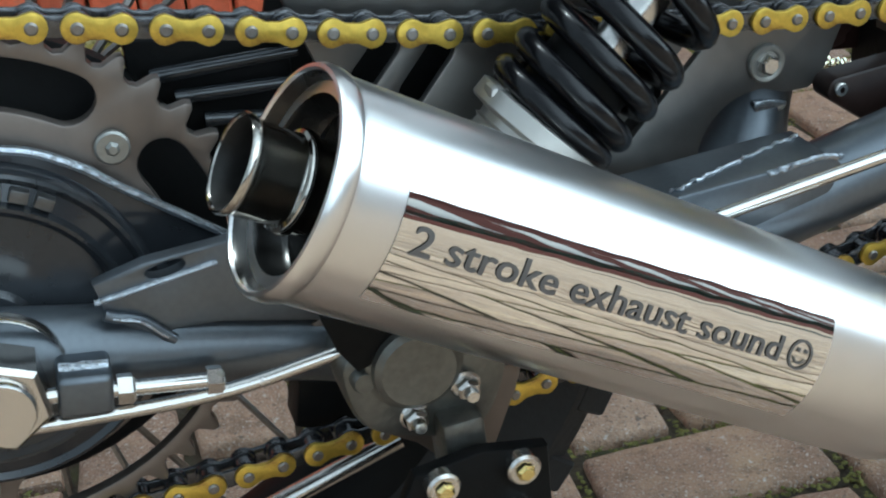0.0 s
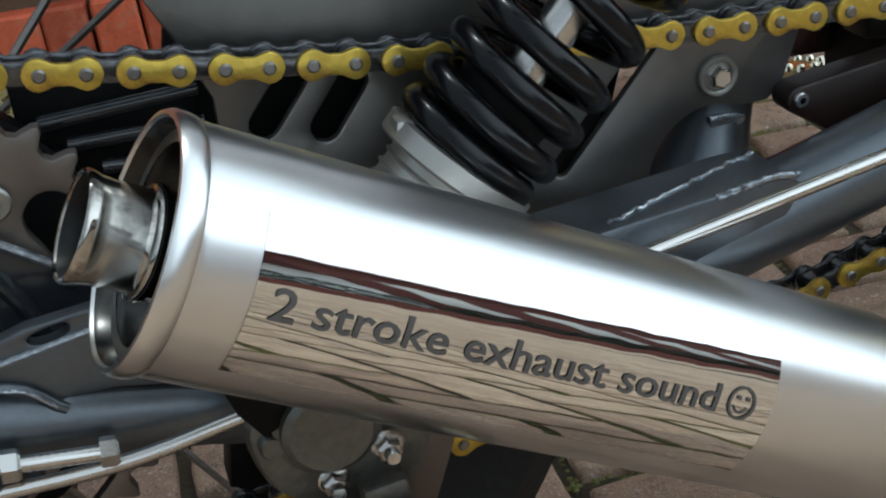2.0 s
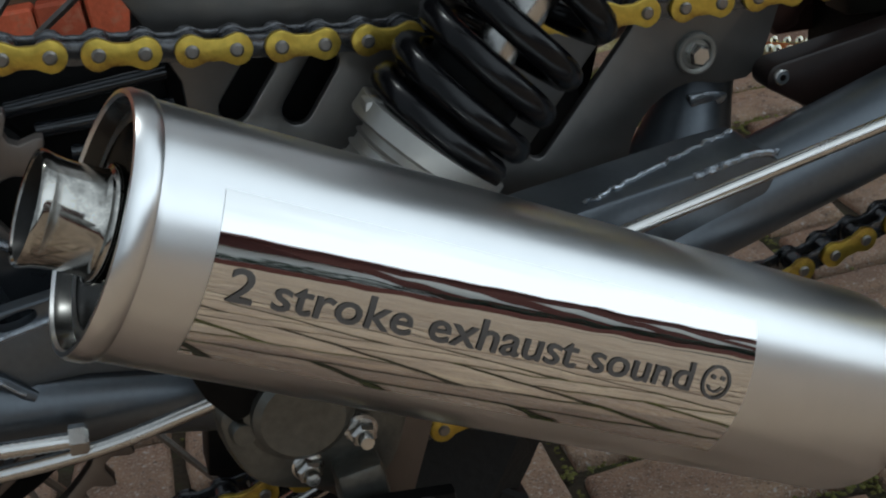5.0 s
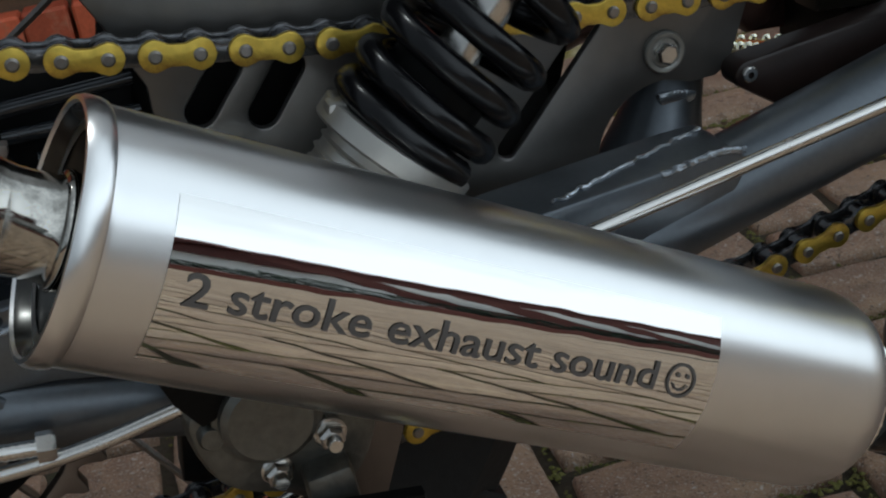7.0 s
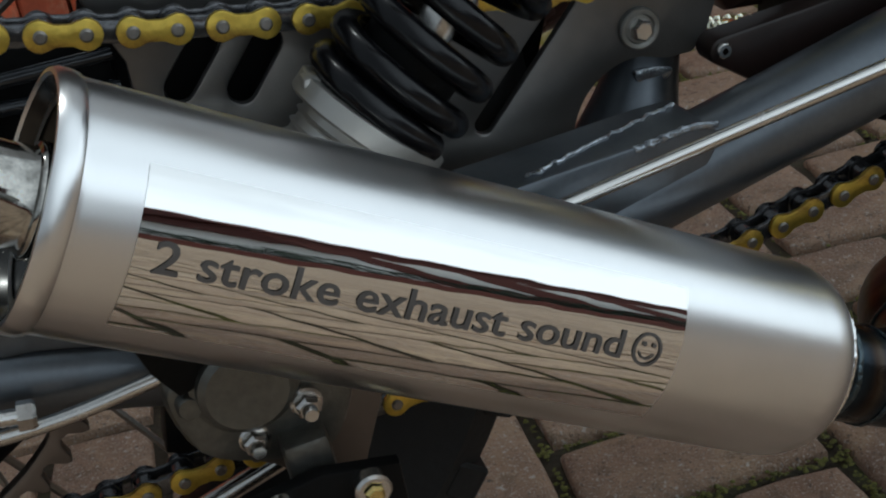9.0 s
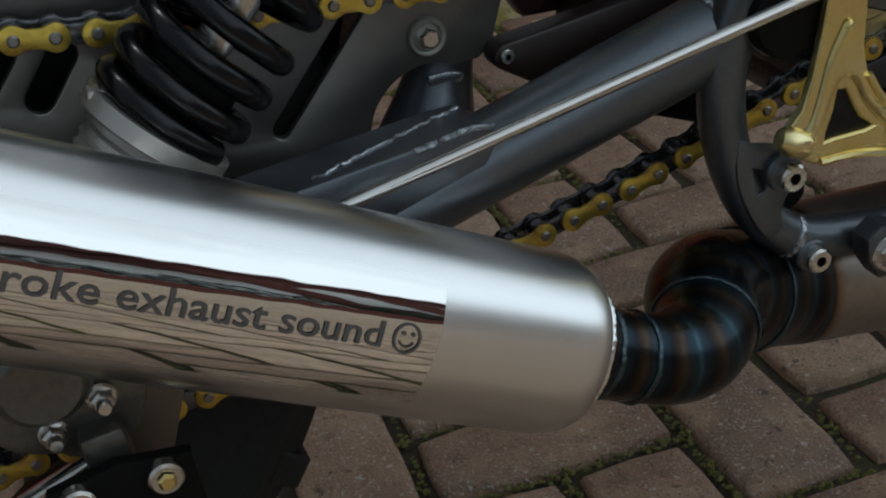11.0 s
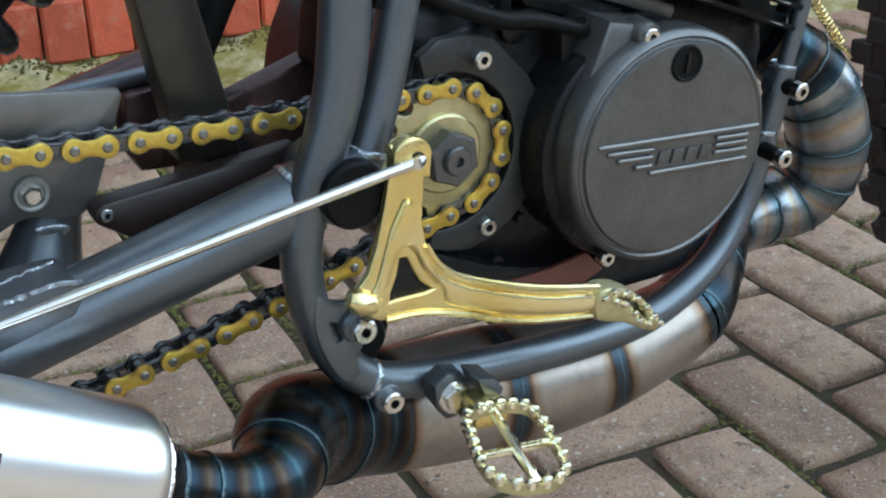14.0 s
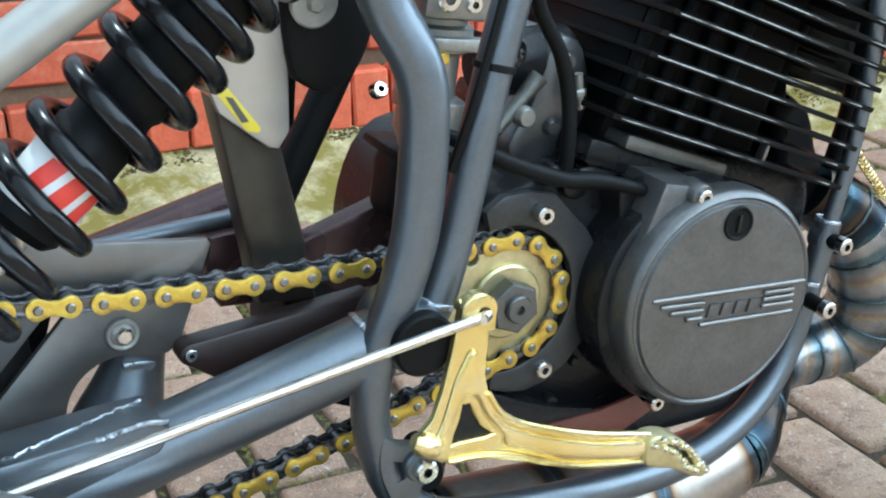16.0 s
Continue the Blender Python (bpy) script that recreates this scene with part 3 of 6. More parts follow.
def hedge_mesh():
    r3 = random.Random(3)
    verts, faces = [], []
    for _ in range(9000):
        x, z = r3.uniform(-12, 26), r3.uniform(0.0, 1.0)
        top = 1.15 + 0.3 * noise.noise((x * 0.7, 0, 0)) + 0.2 * noise.noise((x * 3, 0, 5))
        c = Vector((x, -8.1 + r3.uniform(-0.35, 0.35) * (1 - 0.5 * z), z * top))
        e = Euler((r3.uniform(0, 6), r3.uniform(0, 6), r3.uniform(0, 6))).to_matrix()
        s = r3.uniform(0.07, 0.14)
        k = len(verts)
        verts += [tuple(c + e @ Vector(q) * s) for q in ((-1, 0, 0), (0, -0.45, 0.1), (1, 0, 0), (0, 0.45, 0.1))]
        faces.append((k, k + 1, k + 2, k + 3))
    me = bpy.data.meshes.new("hedge")
    me.from_pydata(verts, [], faces)
    me.materials.append(M["hedge"])
    return me

tagged(new("hedge", hedge_mesh()), "dark green garden hedge behind a low brick wall", "hedge", kind="stuff")


def gabled(name, x0, x1, y0, y1, eaves, ridge, walls, label):
    """A plain building with a pitched roof."""
    ob = tagged(new(name), label, name)
    part("wall", block(x0, x1, y0, y1, -0.02, eaves, 0.01), walls, ob, unit=1)
    bm = bmesh.new()
    mid = (y0 + y1) / 2
    rv = [bm.verts.new(c) for c in ((x0 - 0.3, y1 + 0.3, eaves), (x1 + 0.3, y1 + 0.3, eaves), (x1 + 0.3, mid, ridge), (x0 - 0.3, mid, ridge), (x0 - 0.3, y0 - 0.3, eaves), (x1 + 0.3, y0 - 0.3, eaves))]
    for f in ((0, 1, 2, 3), (3, 2, 5, 4), (0, 3, 4), (1, 5, 2), (0, 4, 5, 1)):
        bm.faces.new([rv[k] for k in f])
    part("roof", bm, "dark_brick", ob, unit=1)
    return ob


house = gabled("house", 7.6, 30, -17, -10.5, 4.0, 5.6, "dark_brick", "dark red brick house beyond the hedge")
# Unseen pale panels added to break the mirrored house into light streaks.
for k in range(7):
    part("window", block(9.0 + 3.0 * k, 10.3 + 3.0 * k, -10.5, -10.46, 1.5, 3.0, 0.01), "pale_wall", house, "pale panel added for mirrored streaks", unit=1)
# Unseen building added to give the badge its pale mirrored strip.
gabled("garage", 2.5, 6.8, -14, -9.2, 2.2, 2.6, "pale_wall", "low white building added for a pale strip mirrored in the badge")
# ---------------------------------------------------------------- motorcycle
bike = new("motorcycle")
bike.matrix_world = STANCE
tagged(bike, "custom grey motorcycle with gold chain and steel exhaust leaning on paving", "motorcycle")

# exhaust silencer
MA, MD = Vector((-4.7, -1.09, 3.957)), Vector((0.92167, 0.0533, -0.3843)).normalized()
ME1 = (Vector((0, -1, 0)) - MD * Vector((0, -1, 0)).dot(MD)).normalized()
ME2 = ME1.cross(MD)
ML, MR = 2.495, 0.376
silencer = part("silencer", lathe([(0.30, -0.02), (MR - 0.02, -0.02), (MR, 0.0), (MR, 0.5), (MR, 1.5), (MR, ML + 0.21), (MR - 0.008, ML + 0.265), (MR - 0.026, ML + 0.318), (MR - 0.055, ML + 0.345)], MA, MD, 72), "satin", bike, "satin aluminium exhaust silencer")
part("neck", lathe([(MR - 0.056, ML + 0.34), (MR - 0.08, ML + 0.37), (0.235, ML + 0.44), (0.2, ML + 0.5)], MA, MD, 56), "chrome_dark", silencer, "dark tapered neck")
part("end_ring", lathe([(0.360, -0.066), (0.367, -0.076), (0.380, -0.074), (0.389, -0.055), (0.389, -0.02), (0.384, 0.0), (0.3775, 0.006), (0.3765, 0.014), (0.3765, 0.022)], MA, MD, 72), "satin", silencer, "rolled satin end ring")
# Polished cap coloured near black in place of its dark reflections.
part("end_cap", lathe([(0.3605, -0.066), (0.350, -0.05), (0.334, 0.0), (0.326, 0.02), (0.315, 0.09), (0.30, 0.11), (0.2, 0.10), (0.12, 0.10)], MA, MD, 64), "chrome_dark", silencer, "recessed end cap coloured dark for its reflections")
part("outlet", lathe([(0.150, -0.244), (0.154, -0.25), (0.161, -0.252), (0.166, -0.245), (0.166, -0.232), (0.160, -0.21), (0.155, -0.18), (0.153, -0.14), (0.153, -0.075), (0.157, -0.06), (0.170, -0.055), (0.176, -0.042), (0.173, -0.022), (0.16, -0.015), (0.16, 0.1)], MA, MD, 64), "chrome", silencer, "sooty chromed tailpipe outlet with flared lip")
part("bore", lathe([(0.1502, -0.244), (0.142, -0.225), (0.134, -0.19), (0.128, -0.12), (0.127, 0.3), (0, 0.3)], MA, MD, 40), "soot", silencer, "sooted bore")


def wrap(s, deg, lift=0.0):
    """A place on the silencer's skin: along it and round it."""
    a, r = radians(deg), MR + lift
    return MA + MD * s + (ME1 * math.cos(a) + ME2 * math.sin(a)) * r


def skin(s0, s1, a0, a1, lift, nu=60, nv=24, ripple=0.0):
    bm = bmesh.new()
    g = [[bm.verts.new(wrap(s0 + (s1 - s0) * i / nu, a0 + (a1 - a0) * j / nv, lift + ripple * noise.noise((i * 0.21, j * 0.3, 0)))) for j in range(nv + 1)] for i in range(nu + 1)]
    for a, b in zip(g, g[1:]):
        for j in range(nv):
            bm.faces.new((a[j], b[j], b[j + 1], a[j + 1]))
    return bm

band = part("badge", skin(0.178, 2.02, -29, 47, 0.0022, 90, 30, 0.00035), "mirror", silencer, "mirror-polished badge printed with dark words", angle=80)


def print_on(text, s0, s1, deg0, height):
    """Words wrapped on the badge."""
    cu = bpy.data.curves.new("words", "FONT")
    cu.body, cu.size, cu.resolution_u = text, 1.0, 3
    cu.offset = 0.011
    tmp = bpy.data.objects.new("words", cu)
    me = bpy.data.meshes.new_from_object(tmp)
    bm = bmesh.new()
    bm.from_mesh(me)
    bmesh.ops.triangulate(bm, faces=bm.faces)
    bmesh.ops.subdivide_edges(bm, edges=[e for e in bm.edges if e.calc_length() > 0.15], cuts=2)
    x0, x1 = min(v.co.x for v in bm.verts), max(v.co.x for v in bm.verts)
    for v in bm.verts:
        k = (v.co.x - x0) / (x1 - x0)
        v.co = wrap(s0 + (s1 - s0) * k, deg0 + 3.0 * k + math.degrees(v.co.y * height / MR), 0.0075)
    bpy.data.objects.remove(tmp)
    return part("lettering", bm, "ink", band, "dark grey words", angle=80)

print_on("2 stroke exhaust sound", 0.235, 1.79, 2.4, 0.132)


def smiley():
    bms = []
    def ring(cs, ca, r0, r1, a0=0, a1=360, n=28):
        bm = bmesh.new()
        full = a1 - a0 == 360
        pts = [a0 + (a1 - a0) * k / n for k in range(n + (0 if full else 1))]
        rows = [[bm.verts.new(wrap(cs + r * math.cos(radians(p)), ca + math.degrees(r * math.sin(radians(p)) / MR), 0.0075)) for p in pts] for r in (r0, r1)]
        m = len(pts)
        for k in range(m if full else m - 1):
            bm.faces.new((rows[0][k], rows[0][(k + 1) % m], rows[1][(k + 1) % m], rows[1][k]))
        return bm
    bms.append(ring(1.886, 12.0, 0.047, 0.057))
    bms.append(ring(1.886, 12.0, 0.027, 0.034, 200, 340, 12))
    bms.append(ring(1.870, 14.6, 0.001, 0.008, n=10))
    bms.append(ring(1.908, 14.6, 0.001, 0.008, n=10))
    return join(*bms)

part("face_mark", smiley(), "ink", band, "round smiling outline mark", angle=80)
part("weld_bead", bead_ring(MA + MD * (ML + 0.505), MD, 0.2, 0.016), "weld", silencer)
part("shoulder_weld", bead_ring(MA + MD * (ML + 0.342), MD, MR - 0.052, 0.012), "ring", silencer, "bright weld bead")

# exhaust pipe
elbow = [(-1.93, -0.93, 2.80, 0.195), (-1.75, -0.92, 2.73, 0.195), (-1.55, -0.90, 2.67, 0.205), (-1.37, -0.82, 2.64, 0.22), (-1.22, -0.66, 2.64, 0.245), (-1.10, -0.45, 2.64, 0.28), (-0.93, -0.28, 2.58, 0.30), (-0.72, -0.16, 2.48, 0.32), (-0.5, -0.03, 2.42, 0.345), (-0.275, 0.06, 2.375, 0.375)]
pipe = part("exhaust_pipe", sweep(spline(elbow, 5), n=32, rows=5), "heat", bike, "heat-tinted steel exhaust pipe with welded elbows")
chamber = [(-0.275, 0.06, 2.375, 0.375), (0.55, 0.07, 2.385, 0.40), (1.335, 0.05, 2.46, 0.35), (2.065, 0.055, 2.71, 0.283)]
front = [(2.065, 0.055, 2.71, 0.283), (2.45, 0.33, 2.90, 0.262), (2.85, 0.66, 3.01, 0.25), (3.3, 0.78, 3.06, 0.26), (3.62, 0.75, 3.15, 0.285), (3.74, 0.66, 3.38, 0.30), (3.69, 0.6, 3.70, 0.305), (3.5, 0.6, 4.02, 0.30), (3.25, 0.65, 4.26, 0.27), (2.9, 0.7, 4.44, 0.24)]
route = spline(elbow[-2:] + chamber[1:-1] + front, 10)
part("mid_pipe", sweep(route[10:41], n=32, rows=10), "raw", pipe, "bare brownish steel middle pipe")
part("blued_pipe", sweep(route[40:61], n=32, rows=10), "heat", pipe, "dark blued pipe")
part("front_elbow", sweep(route[60:116], n=32, rows=10), "heat_pale", pipe, "straw and blue tinted welded front elbow")
part("port_elbow", sweep(route[115:], n=32, rows=10), "heat", pipe, "dark blued elbow at the exhaust port")


def seam(points, k, r_extra=0.004, bead=0.013):
    """A weld bead round a pipe where it crosses row k."""
    p = [np.array(q, float) for q in points]
    d = Vector((p[min(k + 1, len(p) - 1)] - p[max(k - 1, 0)])[:3])
    return part("weld_bead", bead_ring(p[k][:3], d, p[k][3] + r_extra, bead), "weld", pipe)

for k in (1, 4, 7):
    seam(elbow, k, 0.002, 0.011)
for k in (1, 2):
    seam(chamber, k, -0.003, 0.008)
for k in (0, 1, 3, 4, 5, 6, 7, 8):
    seam(front, k, 0.002, 0.012)

# frame
frame_ob = new("frame")
frame_ob.parent = bike
tagged(frame_ob, "grey metallic painted tubular frame")
loop = [(-1.32, -0.2, 6.1, 0.13), (-1.18, -0.25, 5.76, 0.132), (-1.0, -0.32, 5.48, 0.132), (-0.92, -0.34, 5.2, 0.13), (-0.89, -0.35, 4.65, 0.128), (-0.93, -0.35, 4.3, 0.122), (-1.02, -0.32, 3.8, 0.112), (-0.97, -0.30, 3.41, 0.11), (-0.80, -0.30, 3.05, 0.11), (-0.54, -0.30, 2.83, 0.11), (-0.16, -0.30, 2.77, 0.11), (0.40, -0.29, 2.78, 0.11), (1.08, -0.21, 2.79, 0.11), (1.66, -0.1, 2.85, 0.11), (2.12, -0.01, 3.08, 0.105), (2.38, 0.05, 3.43, 0.098), (2.47, 0.06, 3.9, 0.09), (2.495, 0.05, 4.2, 0.087), (2.512, 0.045, 4.41, 0.085)]
part("cradle_tube", sweep(spline(loop, 6), n=20), "paint", frame_ob)
part("down_tube", sweep([(2.508, 0.04, 4.36), (2.545, 0.03, 4.80), (2.556, 0.03, 5.2), (2.53, 0.03, 5.5), (2.50, 0.03, 5.76), (2.47, 0.03, 6.1)], 0.057, 18), "paint", frame_ob)
part("seat_tube", sweep(spline([(-0.36, -0.22, 6.2, 0.105), (-0.45, -0.25, 5.81, 0.105), (-0.54, -0.28, 5.22, 0.105), (-0.61, -0.3, 4.59, 0.105), (-0.7, -0.32, 4.15, 0.105), (-0.8, -0.33, 3.95, 0.1)], 5), n=18), "paint", frame_ob)
part("pivot_cap", lathe([(0, 0.0), (0.165, 0.0), (0.18, -0.015), (0.18, -0.35)], (-0.83, -0.52, 4.0), (0, -1, 0), 36), "black", frame_ob, "matt black pivot cap")
part("pivot_boss", lathe([(0.16, 0.0), (0.185, 0.0), (0.195, -0.02), (0.2, -0.4)], (-0.83, -0.44, 4.0), (0, -1, 0), 36), "paint", frame_ob)

# swing arm
arm_path = [(-0.95, -0.2, 3.9, 0.2), (-1.3, -0.2, 3.76, 0.2), (-1.7, -0.2, 3.6, 0.2), (-2.5, -0.2, 3.28, 0.2), (-3.2, -0.2, 2.99, 0.2), (-3.9, -0.2, 2.84, 0.19), (-4.5, -0.22, 2.91, 0.172), (-5.2, -0.25, 2.965, 0.168), (-5.8, -0.25, 3.0, 0.168)]
swing = part("swing_arm", sweep(spline(arm_path, 5), n=22), "paint", bike, "grey metallic painted swing arm with rough welds")
# Coloured maroon for the mirrored wall; the near arm is plain grey.
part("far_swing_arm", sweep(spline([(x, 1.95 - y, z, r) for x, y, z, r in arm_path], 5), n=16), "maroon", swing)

# Added grey tube, drawn as the bluish highlight on the far arm's top.
part("far_brace", sweep([(-2.4, 1.0, 4.03), (-1.3, 1.0, 4.25)], 0.055, 14), "paint", swing)
part("brake_stay", sweep([(-4.95, 0.3, 1.46), (-4.4, 0.3, 1.73), (-3.85, 0.3, 2.0)], 0.05, 14), "steel", swing, "bright steel stay")

# brake rod
rod = [(-5.67, -0.52, 2.8, 0.03), (-5.06, -0.52, 2.85, 0.03), (-4.75, -0.52, 2.9, 0.03), (-4.41, -0.52, 3.0, 0.03), (-3.6, -0.52, 3.23, 0.03), (-2.85, -0.52, 3.46, 0.03), (-0.78, -0.64, 4.147, 0.03), (-0.60, -0.69, 4.21, 0.03)]
part("brake_rod", sweep(spline(rod, 4), n=12), "steel", bike, "bright straight steel brake rod")

# chain guard
gtop = 4.39
outline = [(-4.62, 4.38), (-4.5, 4.2), (-4.36, 3.95), (-4.3, 3.4), (-2.52, 3.3)] + arc(-2.2, 3.44, 0.315, 182, 95, 10) + [(-2.1, 3.735), (-1.99, 3.75), (-1.93, 3.8), (-1.8, 4.36), (-1.82, gtop)]
slots = [capsule(-4.17, 3.83, -4.06, 4.0, 0.06), capsule(-3.93, 3.80, -3.82, 3.98, 0.06), capsule(-2.93, 3.53, -2.58, 4.03, 0.042)]
guard = part("chain_guard", plate(outline, 0.2, 0.24, slots, 0.012), "guard", bike, "brushed aluminium chain guard plate with slots")
part("washer", lathe([(0.03, 0.0), (0.06, 0.0), (0.064, 0.008), (0.07, 0.012), (0.084, 0.012), (0.092, 0.004), (0.092, -0.03)], (-2.25, 0.18, 3.885), (0, -1, 0), 32), "cast", guard)
hex_bolt(guard, (-2.25, 0.135, 3.885), 0.05, 0.05, material="steel")


# Black sheet added so that the guard's slots read dark.
part("inner_guard", plate([(-4.5, 4.15), (-4.6, 3.2), (-2.66, 3.2), (-2.5, 4.15)], 0.5, 0.54, (), 0.01), "black", bike, "black backing added behind the guard slots")

# chain
PITCH = 0.15875
def chain_path():
    """The run of the chain in the side view: upper run, round the front sprocket, lower run, rear sprocket."""
    up = [(-5.6, 4.163), (-5.3, 4.157), (-4.8, 4.138), (-4.35, 4.118), (-3.86, 4.105), (-3.3, 4.103), (-2.77, 4.115), (-2.3, 4.135), (-1.82, 4.167), (-1.35, 4.205), (-1.04, 4.24), (-0.6, 4.292), (-0.24, 4.325)]
    round_front = arc(0, 3.987, 0.382, 108, -75, 40)
    low = [(-0.25, 3.48), (-0.55, 3.35), (-0.9, 3.2), (-1.27, 3.05), (-1.86, 2.83), (-2.6, 2.58), (-3.4, 2.36), (-4.19, 2.19), (-4.8, 2.05), (-5.3, 1.96)]
    rear = arc(-5.72, 3.02, 1.138, -72, -268, 60)
    return up + round_front[1:] + low + rear

def walk_chain(path, start):
    """Pins one pitch apart along a closed line, from the place nearest to start."""
    p = [np.array(q) for q in path]
    fine = []
    for a, b in zip(p, p[1:] + p[:1]):
        m = max(2, int(np.linalg.norm(b - a) / 0.004))
        fine += [a + (b - a) * k / m for k in range(m)]
    i = min(range(len(fine)), key=lambda k: np.linalg.norm(fine[k] - np.array(start)))
    fine = fine[i:] + fine[:i]
    pins = [fine[0]]
    for q in fine:
        if np.linalg.norm(q - pins[-1]) >= PITCH:
            pins.append(q)
    return pins

def link_outline(r, w):
    h = PITCH / 2
    return smooth2([(-h - r, 0), (-h - r * 0.7, r * 0.72), (-h, r), (-h + r * 0.8, r * 0.68), (0, w), (h - r * 0.8, r * 0.68), (h, r), (h + r * 0.7, r * 0.72), (h + r, 0),
                    (h + r * 0.7, -r * 0.72), (h, -r), (h - r * 0.8, -r * 0.68), (0, -w), (-h + r * 0.8, -r * 0.68), (-h, -r), (-h - r * 0.7, -r * 0.72)], 2)

def outer_link():
    o = link_outline(0.061, 0.041)
    near, far = plate(o, 0.012, 0.032, (), 0.005), slot(plate(o, 0.148, 0.166, (), 0.004), 1)
    pins = [slot(lathe([(0, -0.002), (0.018, -0.002), (0.026, 0.005), (0.027, 0.18), (0, 0.18)], (s * PITCH / 2, 0, 0), (0, 1, 0), 12), 2) for s in (-1, 1)]
    return join(near, far, *pins)

def inner_link():
    o = link_outline(0.062, 0.044)
    a, b = plate(o, 0.036, 0.054, (), 0.004), plate(o, 0.124, 0.142, (), 0.004)
    rolls = [lathe([(0.03, 0.054), (0.05, 0.056), (0.05, 0.122), (0.03, 0.124)], (s * PITCH / 2, 0, 0), (0, 1, 0), 14) for s in (-1, 1)]
    return join(a, b, *rolls)

chain = new("drive_chain")
chain.parent = bike
tagged(chain, "gold and black roller drive chain")
first_outer = part("outer_link", outer_link(), "gold", chain, mats=("chain", "pin"))
first_inner = part("inner_link", inner_link(), "chain", chain)
pins = walk_chain(chain_path(), (-5.616, 4.164))
for i, (a, b) in enumerate(zip(pins, pins[1:])):
    src = first_outer if i % 2 == 0 else first_inner
    ob = src if i < 2 else new(src.name.split(".")[0], src.data)
    ob.parent = chain
    mid, d = (a + b) / 2 * U, b - a
    ob.matrix_local = Matrix.Translation((mid[0], 0, mid[1])) @ Matrix.Rotation(-math.atan2(d[1], d[0]), 4, "Y")

# sprockets
def sprocket(teeth, cx, cz, y0, y1, hole, root, windows=()):
    pts = []
    rp = PITCH / 2 / math.sin(math.pi / teeth)
    for k in range(teeth):
        for f, r in ((-0.5, rp + 0.035), (-0.38, rp + 0.02), (-0.2, rp - 0.04), (0, rp - 0.052), (0.2, rp - 0.04), (0.38, rp + 0.02)):
            a = 2 * math.pi * (k + f) / teeth + root
            pts.append((cx + r * math.cos(a), cz + r * math.sin(a)))
    return plate(pts, y0, y1, [circle(cx, cz, hole), *windows], 0.008)

front_sprocket = part("front_sprocket", sprocket(15, 0, 3.987, 0.058, 0.118, 0.1, 0.25), "zinc_dull", bike, "zinc-plated front sprocket with dark hexagon nut")
part("lock_washer", lathe([(0.1, 0.0), (0.22, 0.0), (0.235, -0.012), (0.235, -0.05)], (0, 0.02, 3.987), (0, -1, 0), 40), "zinc_dull", front_sprocket)
part("hex_nut", turned(prism((0, 0.015, 3.987), (0, -1, 0), 0.165, 0.105), Matrix.Identity(4)), "casing", front_sprocket, "dark steel nut")
part("shaft_end", lathe([(0, -0.03), (0.025, -0.03), (0.03, 0.0), (0.075, 0.0), (0.085, -0.012), (0.085, -0.06)], (0.005, -0.125, 3.99), (0, -1, 0), 28), "casing", front_sprocket)
rear_sprocket = part("rear_sprocket", sprocket(45, -5.72, 3.02, 0.058, 0.118, 0.5, 0.0, [
    [(-5.72 + r * math.cos(radians(c)), 3.02 + r * math.sin(radians(c))) for r, c in
     [(0.93 + 0.105 * math.cos(radians(180 - 18 * j)), a + 22 + 6.4 * math.sin(radians(18 * j))) for j in range(11)] + [(0.93 + 0.105, a + 22 - 44 * j / 10) for j in range(1, 10)]
     + [(0.93 + 0.105 * math.cos(radians(18 * j)), a - 22 - 6.4 * math.sin(radians(18 * j))) for j in range(11)] + [(0.93 - 0.105, a - 22 + 44 * j / 10) for j in range(1, 10)]]
    for a in (88, 160, 232, 304, 16)]), "tan", bike, "tan rear sprocket with oval windows")
for a in (51, 123, 195, 267, 339):
    hex_bolt(rear_sprocket, (-5.72 + 0.85 * math.cos(radians(a)), 0.0, 3.02 + 0.85 * math.sin(radians(a))), 0.03, 0.03, material="cast", washer=0.07, name="sprocket_bolt")

# engine
engine = new("engine")
engine.parent = bike
tagged(engine, "black and grey air-cooled single-cylinder engine")
case = smooth2([(-0.15, 4.55), (0.3, 4.72), (0.95, 4.85), (2.25, 4.75), (2.4, 4.2), (2.2, 3.5), (1.75, 3.1), (1.0, 3.08), (0.3, 3.2), (-0.15, 3.42), (-0.3, 4.0)], 4)
part("crankcase", plate(case, 0.16, 1.9, (), 0.06), "dark", engine)
cc = (1.30, 4.065)
part("clutch_housing", plate(arc(cc[0] - 0.06, cc[1] - 0.02, 0.735, 0, 360 - 9, 39), -0.2, 0.3, (), 0.04), "dark", engine)
part("cover_flange", plate([(0.79, 4.80), (0.74, 4.60), (0.70, 4.46), (0.66, 4.2), (0.64, 4.02), (0.9, 4.0), (1.3, 4.2), (1.6, 4.5), (1.75, 4.66), (1.45, 4.745)], -0.27, 0.2, (), 0.03), "casing", engine)
cover = part("engine_cover", lathe([(0, 0.405), (0.4, 0.408), (0.60, 0.408), (0.635, 0.402), (0.645, 0.38), (0.66, 0.375), (0.675, 0.385), (0.695, 0.375), (0.715, 0.34), (0.72, 0.2)], (cc[0], 0, cc[1]), (0, -1, 0), 72), "casing", engine, "grey round engine cover with raised wing bars")
# raised bars and a blank nameplate on the cover
def bar(a, b, r=0.017):
    return sweep([(a[0], -0.412, a[1], r * 0.6), (a[0] + (b[0] - a[0]) * 0.03, -0.414, a[1] + (b[1] - a[1]) * 0.03, r), (b[0] - (b[0] - a[0]) * 0.03, -0.414, b[1] - (b[1] - a[1]) * 0.03, r), (b[0], -0.412, b[1], r * 0.6)], n=10)

